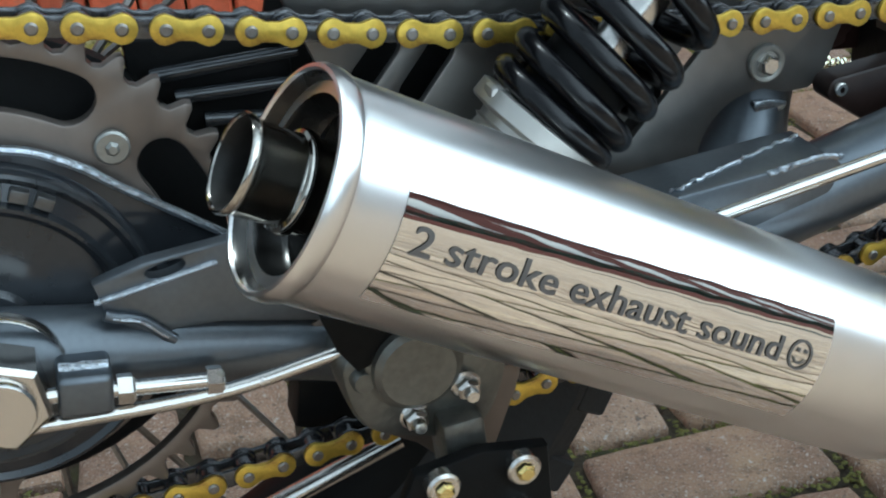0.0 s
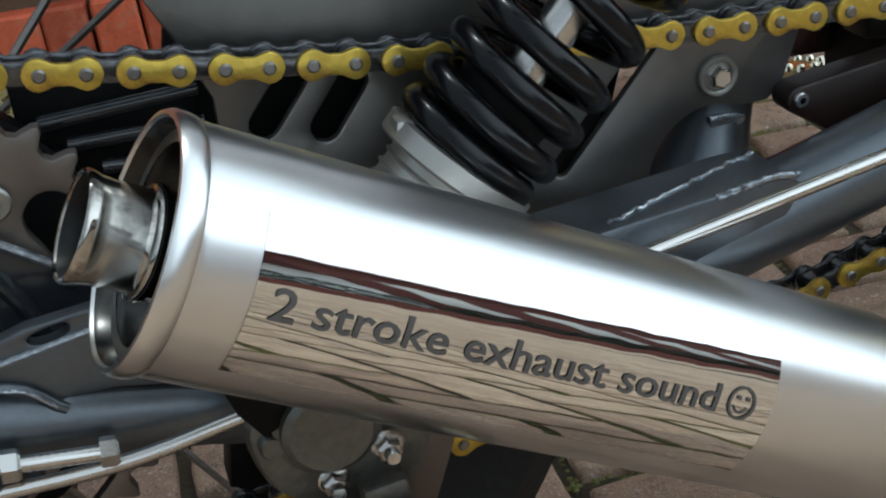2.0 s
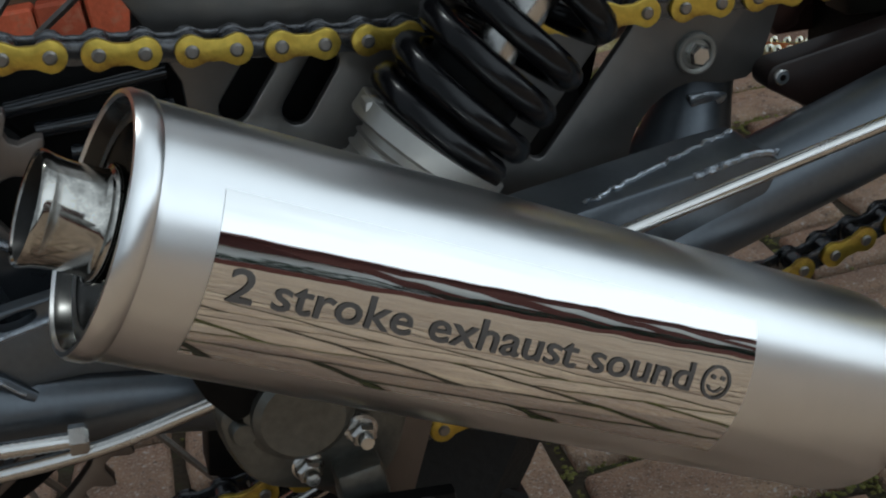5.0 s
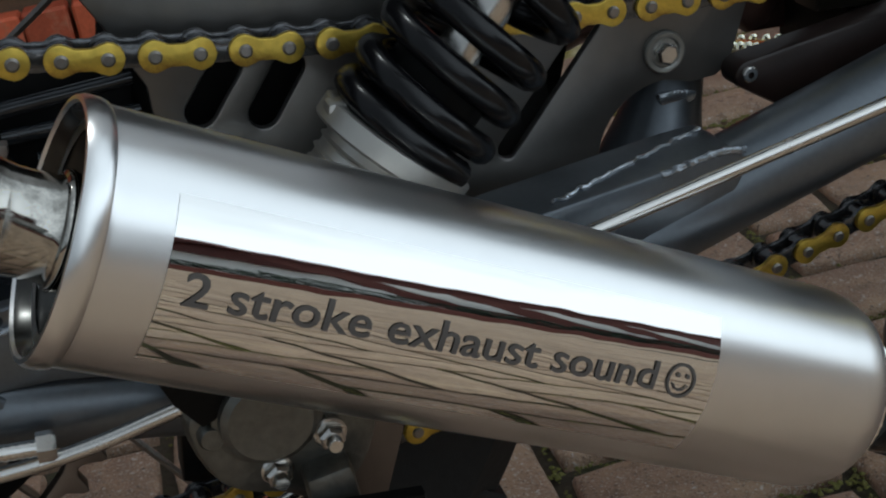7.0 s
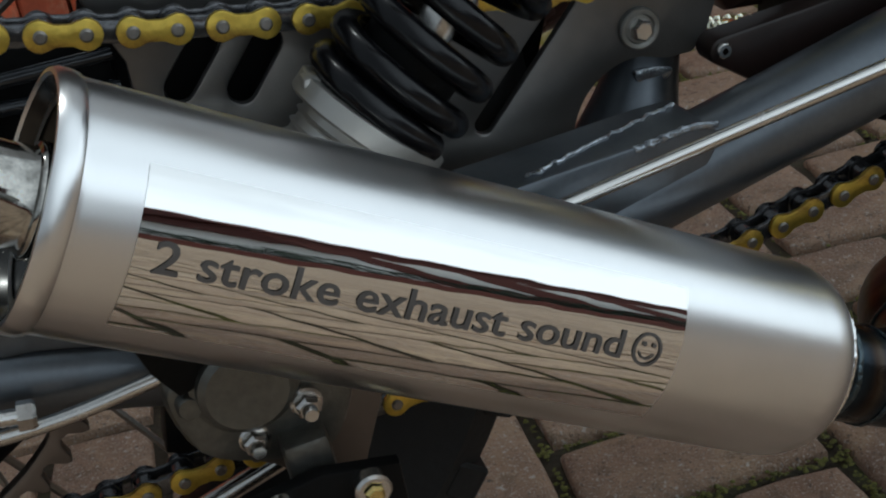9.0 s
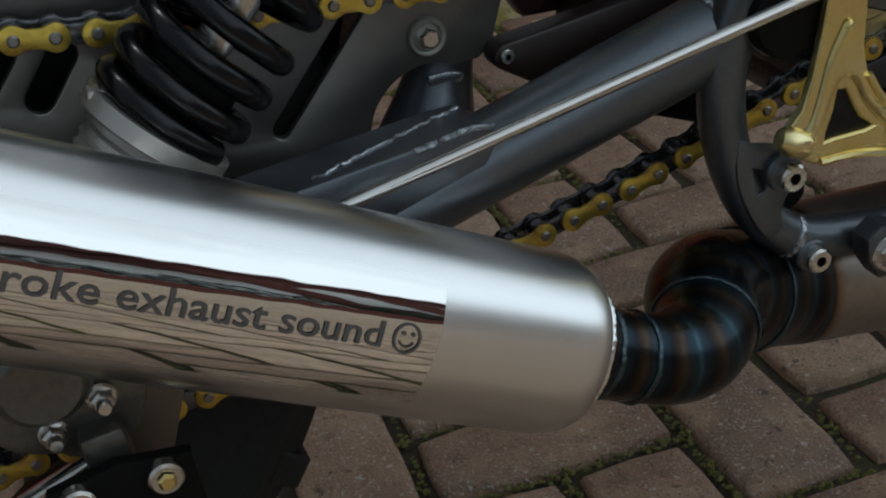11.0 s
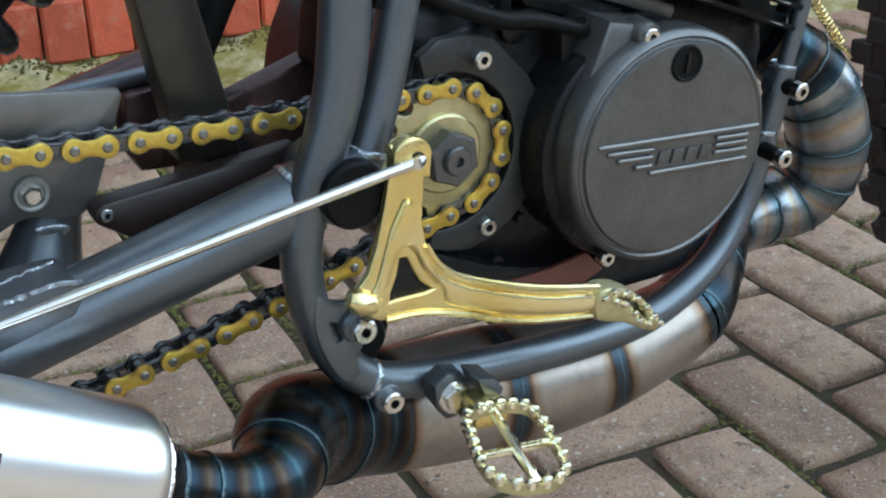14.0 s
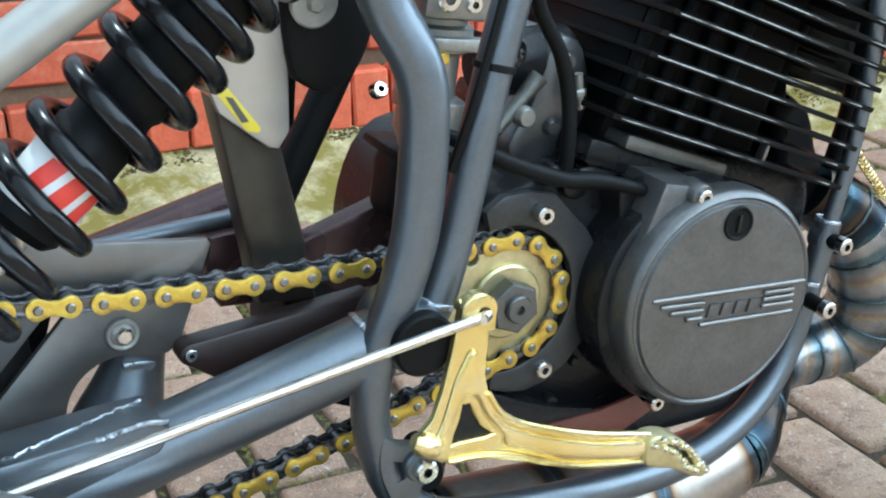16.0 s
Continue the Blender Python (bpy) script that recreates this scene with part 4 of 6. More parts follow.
for a, b in (((0.729, 4.112), (1.919, 4.187)), ((0.798, 4.069), (1.129, 4.083)), ((0.876, 4.025), (1.127, 4.037)), ((1.009, 3.979), (1.127, 3.985)), ((1.123, 3.938), (1.866, 3.987)),
             ((1.596, 4.121), (1.841, 4.135)), ((1.596, 4.077), (1.845, 4.093)), ((1.597, 4.033), (1.851, 4.045))):
    part("raised_bar", bar(a, b), "guard", cover)
for k in range(4):
    x = 1.165 + 0.105 * k
    part("blank_block", plate([(x, 3.985 + 0.02 * k * 0.3), (x + 0.075, 3.99 + 0.02 * k * 0.3), (x + 0.09, 4.075 + 0.006 * k), (x + 0.015, 4.07 + 0.006 * k)], -0.422, -0.40, (), 0.006), "casing", cover)
part("inspection_plug", lathe([(0, 0.0), (0.085, 0.0), (0.095, 0.012), (0.105, 0.012), (0.11, 0.0)], (1.27, -0.412, 4.585), (0, -1, 0), 32), "black", cover, "black slotted plug")
part("plug_slot", block(1.258, 1.282, -0.428, -0.41, 4.53, 4.64, 0.004), "dark", cover)
part("bolt_boss", lathe([(0, 0), (0.07, 0), (0.085, -0.02), (0.09, -0.16)], (1.035, -0.335, 4.725), (0, -1, 0), 24), "casing", engine)
socket_bolt(engine, (1.035, -0.36, 4.725), 0.052, 0.06)
socket_bolt(engine, (1.03, -0.30, 3.36), 0.05, 0.08)

# sprocket side plate
side = [(0 + r * math.cos(radians(a)), 3.987 + r * math.sin(radians(a))) for a, r in ((112, 0.60), (100, 0.66), (85, 0.68), (70, 0.70), (55, 0.66), (40, 0.67), (25, 0.68), (8, 0.69), (-10, 0.70), (-25, 0.69), (-40, 0.69), (-55, 0.68), (-68, 0.66), (-80, 0.62), (-92, 0.58))]
side += [(0 + 0.47 * math.cos(radians(a)), 3.987 + 0.47 * math.sin(radians(a))) for a in range(-92, 113, 12)]
lock = part("sprocket_cover_plate", plate(side, 0.04, 0.1, (), 0.012), "casing_dark", engine, "dark grey half-ring plate round the sprocket")
for p in ((0.346, 0.0, 3.517), (0.133, -0.058, 4.544), (0.591, -0.018, 4.051)):
    socket_bolt(lock, p, 0.055, 0.09)
for x, z, r in ((0.12, 3.22, 0.07), (0.62, 3.52, 0.035), (0.85, 3.62, 0.03), (0.5, 3.25, 0.05), (0.25, 4.75, 0.06), (0.42, 4.68, 0.09)):
    part("casting_boss", lathe([(0, 0), (r * 0.7, 0), (r, -0.02), (r * 1.1, -0.15)], (x, 0.08, z), (0, -1, 0), 18), "dark", engine)
part("case_rib", sweep(spline([(0.75, 0.1, 4.62, 0.03), (0.84, 0.05, 4.35, 0.04), (0.88, 0.05, 4.0, 0.04), (0.9, 0.05, 3.7, 0.04), (1.0, 0.08, 3.35, 0.03)], 4), n=10), "dark", engine)
part("case_web", plate([(0.62, 4.72), (0.95, 4.74), (0.88, 4.5), (0.74, 4.3), (0.68, 4.45)], -0.05, 0.2, (), 0.03), "dark", engine)
part("lower_case", plate(smooth2([(-0.1, 3.4), (0.5, 3.25), (1.2, 3.2), (1.9, 3.3), (1.9, 3.05), (1.0, 2.95), (0.2, 3.05)], 4), 0.02, 1.7, (), 0.04), "dark", engine)
part("case_lug", lathe([(0, 0), (0.06, 0), (0.075, -0.02), (0.08, -0.3)], (-0.4, -0.1, 3.02), (0, -1, 0), 24), "black", engine)
part("sump_shield", plate([(0.35, 3.12), (0.85, 3.2), (1.1, 3.28), (1.25, 3.15), (1.0, 3.0), (0.4, 2.95)], 0.0, 0.03, (), 0.01), "red_plate", engine)

# finned barrel, leaning forward
TILT = Matrix.Translation((1.35, 0, 4.9)) @ Matrix.Rotation(radians(13.5), 4, "Y")
barrel = part("barrel", turned(block(-0.72, 0.58, 0.25, 1.75, -0.2, 1.8, 0.12), TILT), "black", engine, "black finned cylinder barrel")
part("head_side", turned(block(0.4, 1.3, 0.5, 1.7, 0.80, 1.9, 0.06), TILT), "black", barrel)
# The shroud's lower end is black added for the elbow's shaded side.
part("exhaust_port", plate(smooth2([(2.40, 5.06), (2.60, 5.08), (2.72, 4.98), (2.82, 4.78), (2.98, 4.5), (2.86, 4.3), (2.74, 4.05), (2.68, 3.75), (2.45, 3.7), (2.3, 4.0)], 3), 0.6, 1.0, (), 0.05), "black", engine, "black exhaust port shroud, drawn lower as the elbow's shade")
part("far_down_tube", sweep([(2.89, 0.45, 4.65), (2.93, 0.45, 4.94), (2.95, 0.45, 5.47), (2.96, 0.45, 5.86)], 0.1, 16), "black", frame_ob, "black tube behind the down tube")
part("head_hose", sweep(spline([(2.35, 0.5, 5.75, 0.07), (2.2, 0.5, 5.35, 0.07), (2.25, 0.45, 4.95, 0.07), (2.35, 0.4, 4.6, 0.07)], 5), n=12), "black", engine, "black hose")
def fin(k):
    e = 0.07 + 0.028 * k
    o = smooth2([(-0.98 + e, 0.02), (-0.9 + e, -0.06), (0.0, -0.09), (0.95, -0.08), (1.08, 0.0), (1.12, 0.9), (1.08, 1.9), (0.95, 1.95), (-0.9 + e, 1.95), (-0.98 + e, 1.9), (-1.0 + e, 0.9)], 3)
    bm = plate(o, 0, 0.035, (), 0.008, True)
    for v in bm.verts:
        x, y, z = v.co
        v.co = (x, z, y + 0.02 + 0.135 * k)
    return turned(bm, TILT)
for k in range(9):
    part("cooling_fin", fin(k), "black", barrel)
    # Pale bead drawn as the highlight on this fin's edge.
    part("fin_edge", turned(sweep([(-0.86 + 0.028 * k + (1.86 - 0.028 * k) * i / 12, -0.075 - 0.012 * math.sin(math.pi * i / 12), 0.037 + 0.135 * k) for i in range(13)], 0.0065, 8), TILT), "worn", barrel, "broken bright highlight drawn along the fin edge")
part("fin_stay", turned(block(0.32, 0.345, -0.075, 0.0, 0.05, 0.17, 0.005), TILT), "guard", barrel)
for x in (-0.66, -0.42, -0.18, 0.06):
    part("barrel_stud", turned(sweep([(x, 0.22, 0.0), (x, 0.22, 1.3)], 0.05, 12), TILT), "black", barrel)
part("head_casting", plate(smooth2([(2.05, 5.9), (2.2, 5.4), (2.36, 5.29), (2.87, 5.20), (3.0, 5.22), (3.02, 5.9)], 3), 0.58, 0.9, (), 0.03), "black", barrel)
part("base_gasket", turned(block(-0.65, 0.2, 0.05, 1.8, -0.14, -0.04, 0.03), TILT), "cast_dark", engine)
part("barrel_foot", turned(block(-0.85, 0.7, 0.12, 1.8, -0.3, -0.13, 0.04), TILT), "dark", engine)

# intake and carburettor
carb = new("carburettor")
carb.parent = engine
part("intake_stub", sweep([(0.55, 0.7, 5.35, 0.2), (0.2, 0.65, 5.3, 0.2), (-0.05, 0.6, 5.27, 0.19)], n=24), "dark", carb)
part("carb_body", lathe([(0, 0.5), (0.16, 0.5), (0.2, 0.42), (0.2, 0.2), (0.24, 0.18), (0.24, 0.05), (0.18, 0.02), (0.18, -0.3), (0, -0.3)], (-0.45, 0.55, 5.35), (0, 0, 1), 24), "cast", carb, "dull cast carburettor")
part("float_bowl", lathe([(0, 0.02), (0.17, 0.02), (0.2, 0.0), (0.2, -0.2), (0.15, -0.3), (0.06, -0.32), (0.06, -0.4), (0, -0.4)], (-0.42, 0.5, 5.1), (0.05, 0, 1), 24), "cast", carb)
part("carb_flange", block(-0.75, -0.2, 0.25, 0.35, 5.42, 5.5, 0.02), "cast", carb)
part("carb_top", block(-0.7, -0.25, 0.2, 0.7, 5.6, 6.0, 0.05), "cast", carb)
socket_bolt(carb, (-0.56, 0.18, 5.72), 0.07, 0.1)
socket_bolt(carb, (-0.40, 0.18, 5.70), 0.05, 0.1)
part("brass_screw", lathe([(0, 0), (0.028, 0), (0.036, -0.015), (0.036, -0.12)], (-0.56, 0.16, 5.40), (0, -1, 0), 12), "gold", carb, "brass screw")
part("idle_screw", lathe([(0, 0), (0.03, 0), (0.04, -0.02), (0.04, -0.2)], (-0.64, 0.16, 5.46), (0, -1, 0), 12), "steel", carb)
socket_bolt(carb, (0.02, 0.3, 5.42), 0.075, 0.2, (0.6, -1, 0.1))
part("intake_casting", plate(smooth2([(0.347, 5.485), (0.534, 5.475), (0.635, 5.287), (0.672, 5.038), (0.579, 4.821), (0.271, 4.678), (0.124, 4.822), (0.256, 5.103)], 3), 0.45, 0.9, (), 0.05), "casing", engine)
for x, z in ((0.44, 5.36), (0.56, 5.1), (0.40, 4.95)):
    part("casting_boss", lathe([(0, 0), (0.04, 0), (0.055, -0.02), (0.06, -0.12)], (x, 0.4, z), (0, -1, 0), 16), "casing", engine)
part("oil_union", sweep([(-0.05, 0.35, 4.95, 0.045), (0.08, 0.35, 5.12, 0.045), (0.2, 0.35, 5.28, 0.06)], n=12), "cast_dark", engine)
part("union_nut", lathe([(0, 0), (0.05, 0), (0.065, -0.02), (0.065, -0.1)], (0.1, 0.25, 5.05), (0, -1, 0), 16), "cast", engine)
part("stud_nut", prism((0.455, 0.28, 5.19), (-0.25, 0, 1), 0.045, 0.04), "cast", engine)
part("stud", sweep([(0.48, 0.28, 5.11, 0.026), (0.427, 0.28, 5.32, 0.026)], n=12), "cast", engine)

# wiring and hoses
part("breather_hose", sweep(spline([(-0.15, 0.05, 6.1, 0.045), (-0.07, 0.08, 5.76, 0.045), (0.16, 0.1, 5.45, 0.045), (0.28, 0.1, 5.12, 0.045), (0.32, 0.1, 4.75, 0.045)], 6), n=14), "black", bike, "black rubber breather hose")
part("wiring_loom", sweep(spline([(-0.75, 0.0, 5.05, 0.045), (-0.5, -0.05, 4.99, 0.045), (-0.28, -0.1, 4.91, 0.045), (-0.1, -0.1, 4.85, 0.05), (0.18, -0.1, 4.78, 0.05), (0.35, -0.1, 4.775, 0.055), (0.5, -0.1, 4.76, 0.045), (0.74, -0.1, 4.71, 0.04), (0.82, -0.02, 4.68, 0.04)], 6), n=12), "black", bike, "black sleeved wiring loom")
part("grommet", lathe([(0, 0), (0.06, 0), (0.085, -0.02), (0.09, -0.15)], (0.79, -0.08, 4.70), (-0.5, -0.8, 0.1), 20), "black", engine)
part("frame_cable", sweep(spline([(-0.52, -0.34, 6.1, 0.025), (-0.6, -0.36, 5.6, 0.025), (-0.66, -0.36, 5.25, 0.025), (-0.70, -0.3, 4.9, 0.025)], 5), n=8), "black", bike)
part("cable_tie", lathe([(0.112, -0.02), (0.118, -0.015), (0.118, 0.015), (0.112, 0.02)], (-0.505, -0.265, 5.46), (0.1, 0.04, 1), 24), "black", frame_ob, "black cable tie")

# frame brackets and bolts
part("footrest_gusset", plate(smooth2([(-0.95, 3.42), (-0.85, 3.37), (-0.74, 3.35), (-0.645, 3.31), (-0.605, 3.22), (-0.65, 3.12), (-0.68, 3.02), (-0.66, 2.93), (-0.76, 2.9), (-0.9, 3.1), (-0.96, 3.28)], 3), -0.415, -0.34, [[(-0.865, 3.265), (-0.815, 3.25), (-0.785, 3.15), (-0.83, 3.13)]], 0.012), "paint", frame_ob)
part("bolt_boss", lathe([(0, 0), (0.085, 0), (0.095, -0.012), (0.095, -0.1)], (-0.72, -0.46, 3.24), (0, -1, 0), 28), "paint", frame_ob)
socket_bolt(frame_ob, (-0.71, -0.525, 3.233), 0.07, 0.07)
part("bolt_boss", lathe([(0, 0), (0.075, 0), (0.085, -0.012), (0.085, -0.15)], (-0.47, -0.42, 2.745), (0, -1, 0), 28), "paint", frame_ob)
socket_bolt(frame_ob, (-0.46, -0.475, 2.74), 0.065, 0.06)
part("rubber_stop", lathe([(0, 0.03), (0.1, 0.02), (0.13, -0.02), (0.13, -0.2)], (-0.52, -0.2, 3.02), (0, -1, 0), 28), "black", frame_ob)
for p, q in (((2.517, -0.16, 4.289), (2.50, 0.06, 4.30)), ((2.432, -0.22, 3.861), (2.42, 0.04, 3.87))):
    d = (Vector(p) - Vector(q)).normalized()
    part("engine_mount_lug", sweep([Vector(q) - d * 0.05, Vector(q) + d * 0.05], 0.1, 18), "paint", frame_ob)
    part("spacer", sweep([q, Vector(p) - d * 0.06], 0.055, 18), "black", frame_ob)
    socket_bolt(frame_ob, p, 0.06, 0.07, d)
    part("lug_weld", bead_ring(Vector(q) + Vector((0.01, 0.0, 0.11)), (0.05, 0, 1), 0.078, 0.018), "painted_weld", frame_ob)
for p, d, r in (((-0.70, -0.32, 4.17), (0.2, 0, 1), 0.1), ((-0.745, -0.33, 4.06), (0.3, 0, 1), 0.1), ((-1.03, -0.2, 3.868), (-0.93, 0, -0.37), 0.198), ((-0.55, -0.30, 2.83), (0.9, 0, -0.35), 0.106)):
    part("weld_bead", bead_ring(p, d, r, 0.022), "painted_weld", frame_ob)

# swing arm details
part("swing_arm_gusset", plate([(-3.7, 3.34), (-3.13, 3.462), (-2.6, 3.575), (-2.37, 3.625), (-2.22, 3.645), (-2.14, 3.60), (-2.2, 3.45), (-2.5, 3.2), (-3.7, 2.9)], -0.385, -0.06, (), 0.014), "paint", swing)
part("weld_bead", sweep([(-2.95 + 0.72 * k / 40, -0.34 + 0.22 * k / 40 + 0.03 * noise.noise((k * 0.5, 0, 0)), 3.508 + 0.142 * k / 40 + 0.004 * noise.noise((k * 1.3, 5, 0)), 0.010 + 0.008 * noise.noise((k * 0.7, 9, 0))) for k in range(41)], n=8), "painted_weld", swing, "lumpy painted weld")
part("weld_bead", sweep([(-2.52 + 0.36 * k / 24, -0.375 + 0.012 * noise.noise((k * 0.8, 4, 0)), 3.578 + 0.065 * min(1, k / 16) + 0.008 * noise.noise((k * 1.1, 8, 0)), 0.016 + 0.006 * noise.noise((k * 0.9, 2, 0))) for k in range(25)], n=8), "painted_weld", swing)
part("cross_tube", sweep(spline([(-2.05, 0.47, 4.05, 0.16), (-2.08, 0.46, 3.78, 0.16), (-2.09, 0.45, 3.64, 0.16), (-2.12, 0.44, 3.48, 0.195), (-2.16, 0.42, 3.32, 0.24), (-2.22, 0.38, 3.15, 0.27)], 4), n=22), "paint", swing)
part("weld_bead", plate(smooth2([(-2.2, 3.655), (-2.12, 3.672), (-2.03, 3.66), (-2.04, 3.62), (-2.08, 3.605), (-2.14, 3.618), (-2.19, 3.61)], 3), 0.287, 0.33, (), 0.006), "painted_weld", swing, "bright weld")
tens = part("chain_slider", plate(arc(-1.905, 3.782, 0.065, 250, 105, 8) + [(-0.9, 4.08), (-0.75, 4.0), (-0.85, 3.75), (-1.35, 3.62), (-1.75, 3.63)], 0.07, 0.2, (), 0.02), "slider", swing, "dark brown chain slider arm")
socket_bolt(tens, (-1.915, 0.04, 3.792), 0.034, 0.025, name="button_bolt")
part("axle_plate", plate([(-5.31, 3.29), (-5.12, 3.37), (-4.8, 3.44), (-4.2, 3.5), (-3.8, 3.4), (-3.8, 3.0), (-4.83, 3.09), (-5.0, 3.075), (-5.035, 3.03), (-5.12, 3.06), (-5.26, 3.15)], -0.36, -0.30, [smooth2([(-5.11, 3.33), (-5.04, 3.36), (-4.98, 3.37), (-4.975, 3.34), (-5.04, 3.31), (-5.1, 3.305)], 3)], 0.015), "paint", swing)
part("weld_bead", sweep([(-5.27 + 0.26 * k / 14, -0.37, 3.17 - 0.13 * k / 14 + 0.03 * math.sin(k * 0.22) ** 2 + 0.006 * noise.noise((k * 1.1, 2, 0)), 0.024) for k in range(15)], n=10), "paint", swing)
# Pale line over the grey bead, drawn as its highlight.
part("weld_crest", sweep([(-5.24 + 0.2 * k / 14, -0.392, 3.165 - 0.1 * k / 14 + 0.025 * math.sin(k * 0.22) ** 2, 0.008) for k in range(15)], n=8), "painted_weld", swing)
# Thin pale tube gives the plate's fold its lit edge by colour.
part("plate_fold", sweep([(-5.303, -0.37, 3.222), (-5.1, -0.372, 3.283), (-4.85, -0.37, 3.357)], 0.013, 8), "painted_weld", swing)
adj = part("chain_adjuster", block(-5.46, -5.262, -0.60, -0.36, 2.872, 3.04, 0.025, 3), "paint", swing, "grey welded chain adjuster block with threaded rod")
part("adjuster_weld", sweep([(-5.45 + 0.175 * k / 10, -0.51, 3.04 + 0.008 * noise.noise((k * 1.9, 0, 4)), 0.022) for k in range(11)], n=8), "painted_weld", adj)
part("threaded_rod", sweep([(-5.7 + 0.8 * k / 60, -0.52, 2.935 + 0.0 * k, 0.033 if k % 2 else 0.029) for k in range(61)], n=14), "steel", adj)
for x, r in ((-5.215, 0.06), (-4.885, 0.056)):
    part("lock_nut", prism((x - 0.03, -0.52, 2.935), (1, 0, 0), r, 0.065), "steel", adj)
part("axle_nut", join(prism((-5.66, -0.42, 2.955), (0, -1, 0), 0.19, 0.2, b=0.02), lathe([(0, 0), (0.12, 0), (0.13, -0.02), (0.13, -0.1)], (-5.66, -0.66, 2.955), (0, -1, 0), 24), lathe([(0.25, 0), (0.26, -0.02), (0.26, -0.06)], (-5.66, -0.42, 2.955), (0, -1, 0), 32)), "steel", swing, "zinc-plated axle nut")

# brake pedal
ped = arc(-0.598, 4.232, 0.098, 185, -5, 14) + [(-0.498, 4.132), (-0.508, 4.10), (-0.493, 3.855), (-0.456, 3.743), (-0.388, 3.644), (-0.284, 3.573), (-0.147, 3.528), (0.093, 3.478), (0.304, 3.451), (0.571, 3.439), (0.664, 3.419), (0.687, 3.284), (0.602, 3.252), (0.299, 3.248), (0.12, 3.262), (-0.05, 3.287), (-0.2, 3.325), (-0.356, 3.352), (-0.548, 3.346), (-0.665, 3.32), (-0.763, 3.363), (-0.845, 3.447), (-0.82, 3.497), (-0.758, 3.587), (-0.726, 3.742), (-0.706, 3.957), (-0.697, 4.108)]
ped_hole = [(-0.596, 3.672), (-0.556, 3.676), (-0.528, 3.62), (-0.472, 3.536), (-0.394, 3.489), (-0.434, 3.475), (-0.59, 3.447), (-0.626, 3.433), (-0.625, 3.482), (-0.602, 3.577)]
rib = [(-0.633, 3.954), (-0.621, 3.99), (-0.596, 4.006), (-0.563, 3.988), (-0.54, 3.944), (-0.509, 3.793), (-0.468, 3.703), (-0.401, 3.612), (-0.296, 3.541), (-0.143, 3.491), (0.099, 3.438), (0.31, 3.409), (0.57, 3.399), (0.58, 3.296), (0.293, 3.29), (-0.056, 3.328), (-0.29, 3.392), (-0.335, 3.44), (-0.345, 3.482), (-0.407, 3.54), (-0.472, 3.61), (-0.511, 3.68), (-0.554, 3.73), (-0.594, 3.726), (-0.625, 3.657), (-0.642, 3.579), (-0.665, 3.48), (-0.706, 3.43), (-0.757, 3.45), (-0.722, 3.54), (-0.696, 3.678), (-0.673, 3.833)]
pedal = part("brake_pedal", shear(plate(ped, -0.60, -0.555, [ped_hole], 0.015), -0.6, -0.13), "zinc", bike, "yellow zinc-plated pressed brake pedal")
part("pressed_rib", shear(plate(smooth2(rib, 3), -0.628, -0.59, (), 0.03), -0.6, -0.13), "zinc", pedal)
part("recess", shear(plate(inset(ped_hole, -0.02), -0.575, -0.56, (), 0.002), -0.6, -0.13), "soot", pedal, "dark web behind the opening")
part("top_lug", shear(plate(arc(-0.598, 4.232, 0.1, 190, -10, 16) + [(-0.495, 4.12), (-0.7, 4.13)], -0.635, -0.59, (), 0.015), -0.6, -0.13), "zinc", pedal)
part("lower_flange", shear(sweep(spline([(-0.64, -0.6, 3.335, 0.02), (-0.45, -0.6, 3.36, 0.022), (-0.2, -0.6, 3.335, 0.022), (-0.05, -0.6, 3.297, 0.022), (0.15, -0.6, 3.265, 0.022), (0.35, -0.6, 3.257, 0.022), (0.62, -0.6, 3.262, 0.02)], 5), n=8), -0.6, -0.13), "zinc", pedal)
part("upper_flange", shear(sweep(spline([(-0.46, -0.6, 3.74, 0.018), (-0.385, -0.6, 3.635, 0.02), (-0.284, -0.6, 3.565, 0.02), (-0.147, -0.6, 3.52, 0.02), (0.093, -0.6, 3.47, 0.02), (0.304, -0.6, 3.443, 0.02), (0.6, -0.6, 3.428, 0.018)], 5), n=8), -0.6, -0.13), "zinc", pedal)
part("pivot_sleeve", lathe([(0, 0.07), (0.045, 0.065), (0.065, 0.04), (0.07, 0.0), (0.07, -0.05), (0.05, -0.09), (0, -0.1)], (-0.77, -0.58, 3.44), (0.9, -0.2, -0.25), 20), "zinc", pedal)
part("rod_hole", lathe([(0, -0.01), (0.02, -0.01), (0.026, 0.003), (0.032, 0.003), (0.036, -0.01)], (-0.575, -0.645, 4.225), (0, -1, 0), 20), "dark", pedal)
part("rod_clip", lathe([(0, 0), (0.03, 0), (0.035, -0.01), (0.035, -0.1)], (-0.70, -0.55, 4.245), (-1, -0.2, 0), 12), "zinc", pedal)
tip_out = [(0.574, 3.356), (0.593, 3.414), (0.662, 3.433), (0.755, 3.42), (0.857, 3.367), (0.947, 3.282), (1.011, 3.206), (0.992, 3.146), (0.893, 3.168), (0.773, 3.214), (0.623, 3.233), (0.58, 3.275)]
tread = part("pedal_tread", shear(plate(smooth2(tip_out, 3), -0.64, -0.5, [smooth2([(0.70, 3.375), (0.76, 3.37), (0.83, 3.335), (0.90, 3.27), (0.93, 3.225), (0.88, 3.25), (0.83, 3.295), (0.76, 3.35)], 3)], 0.012), -0.6, -0.13), "zinc_dull", pedal, "toothed pedal tip")
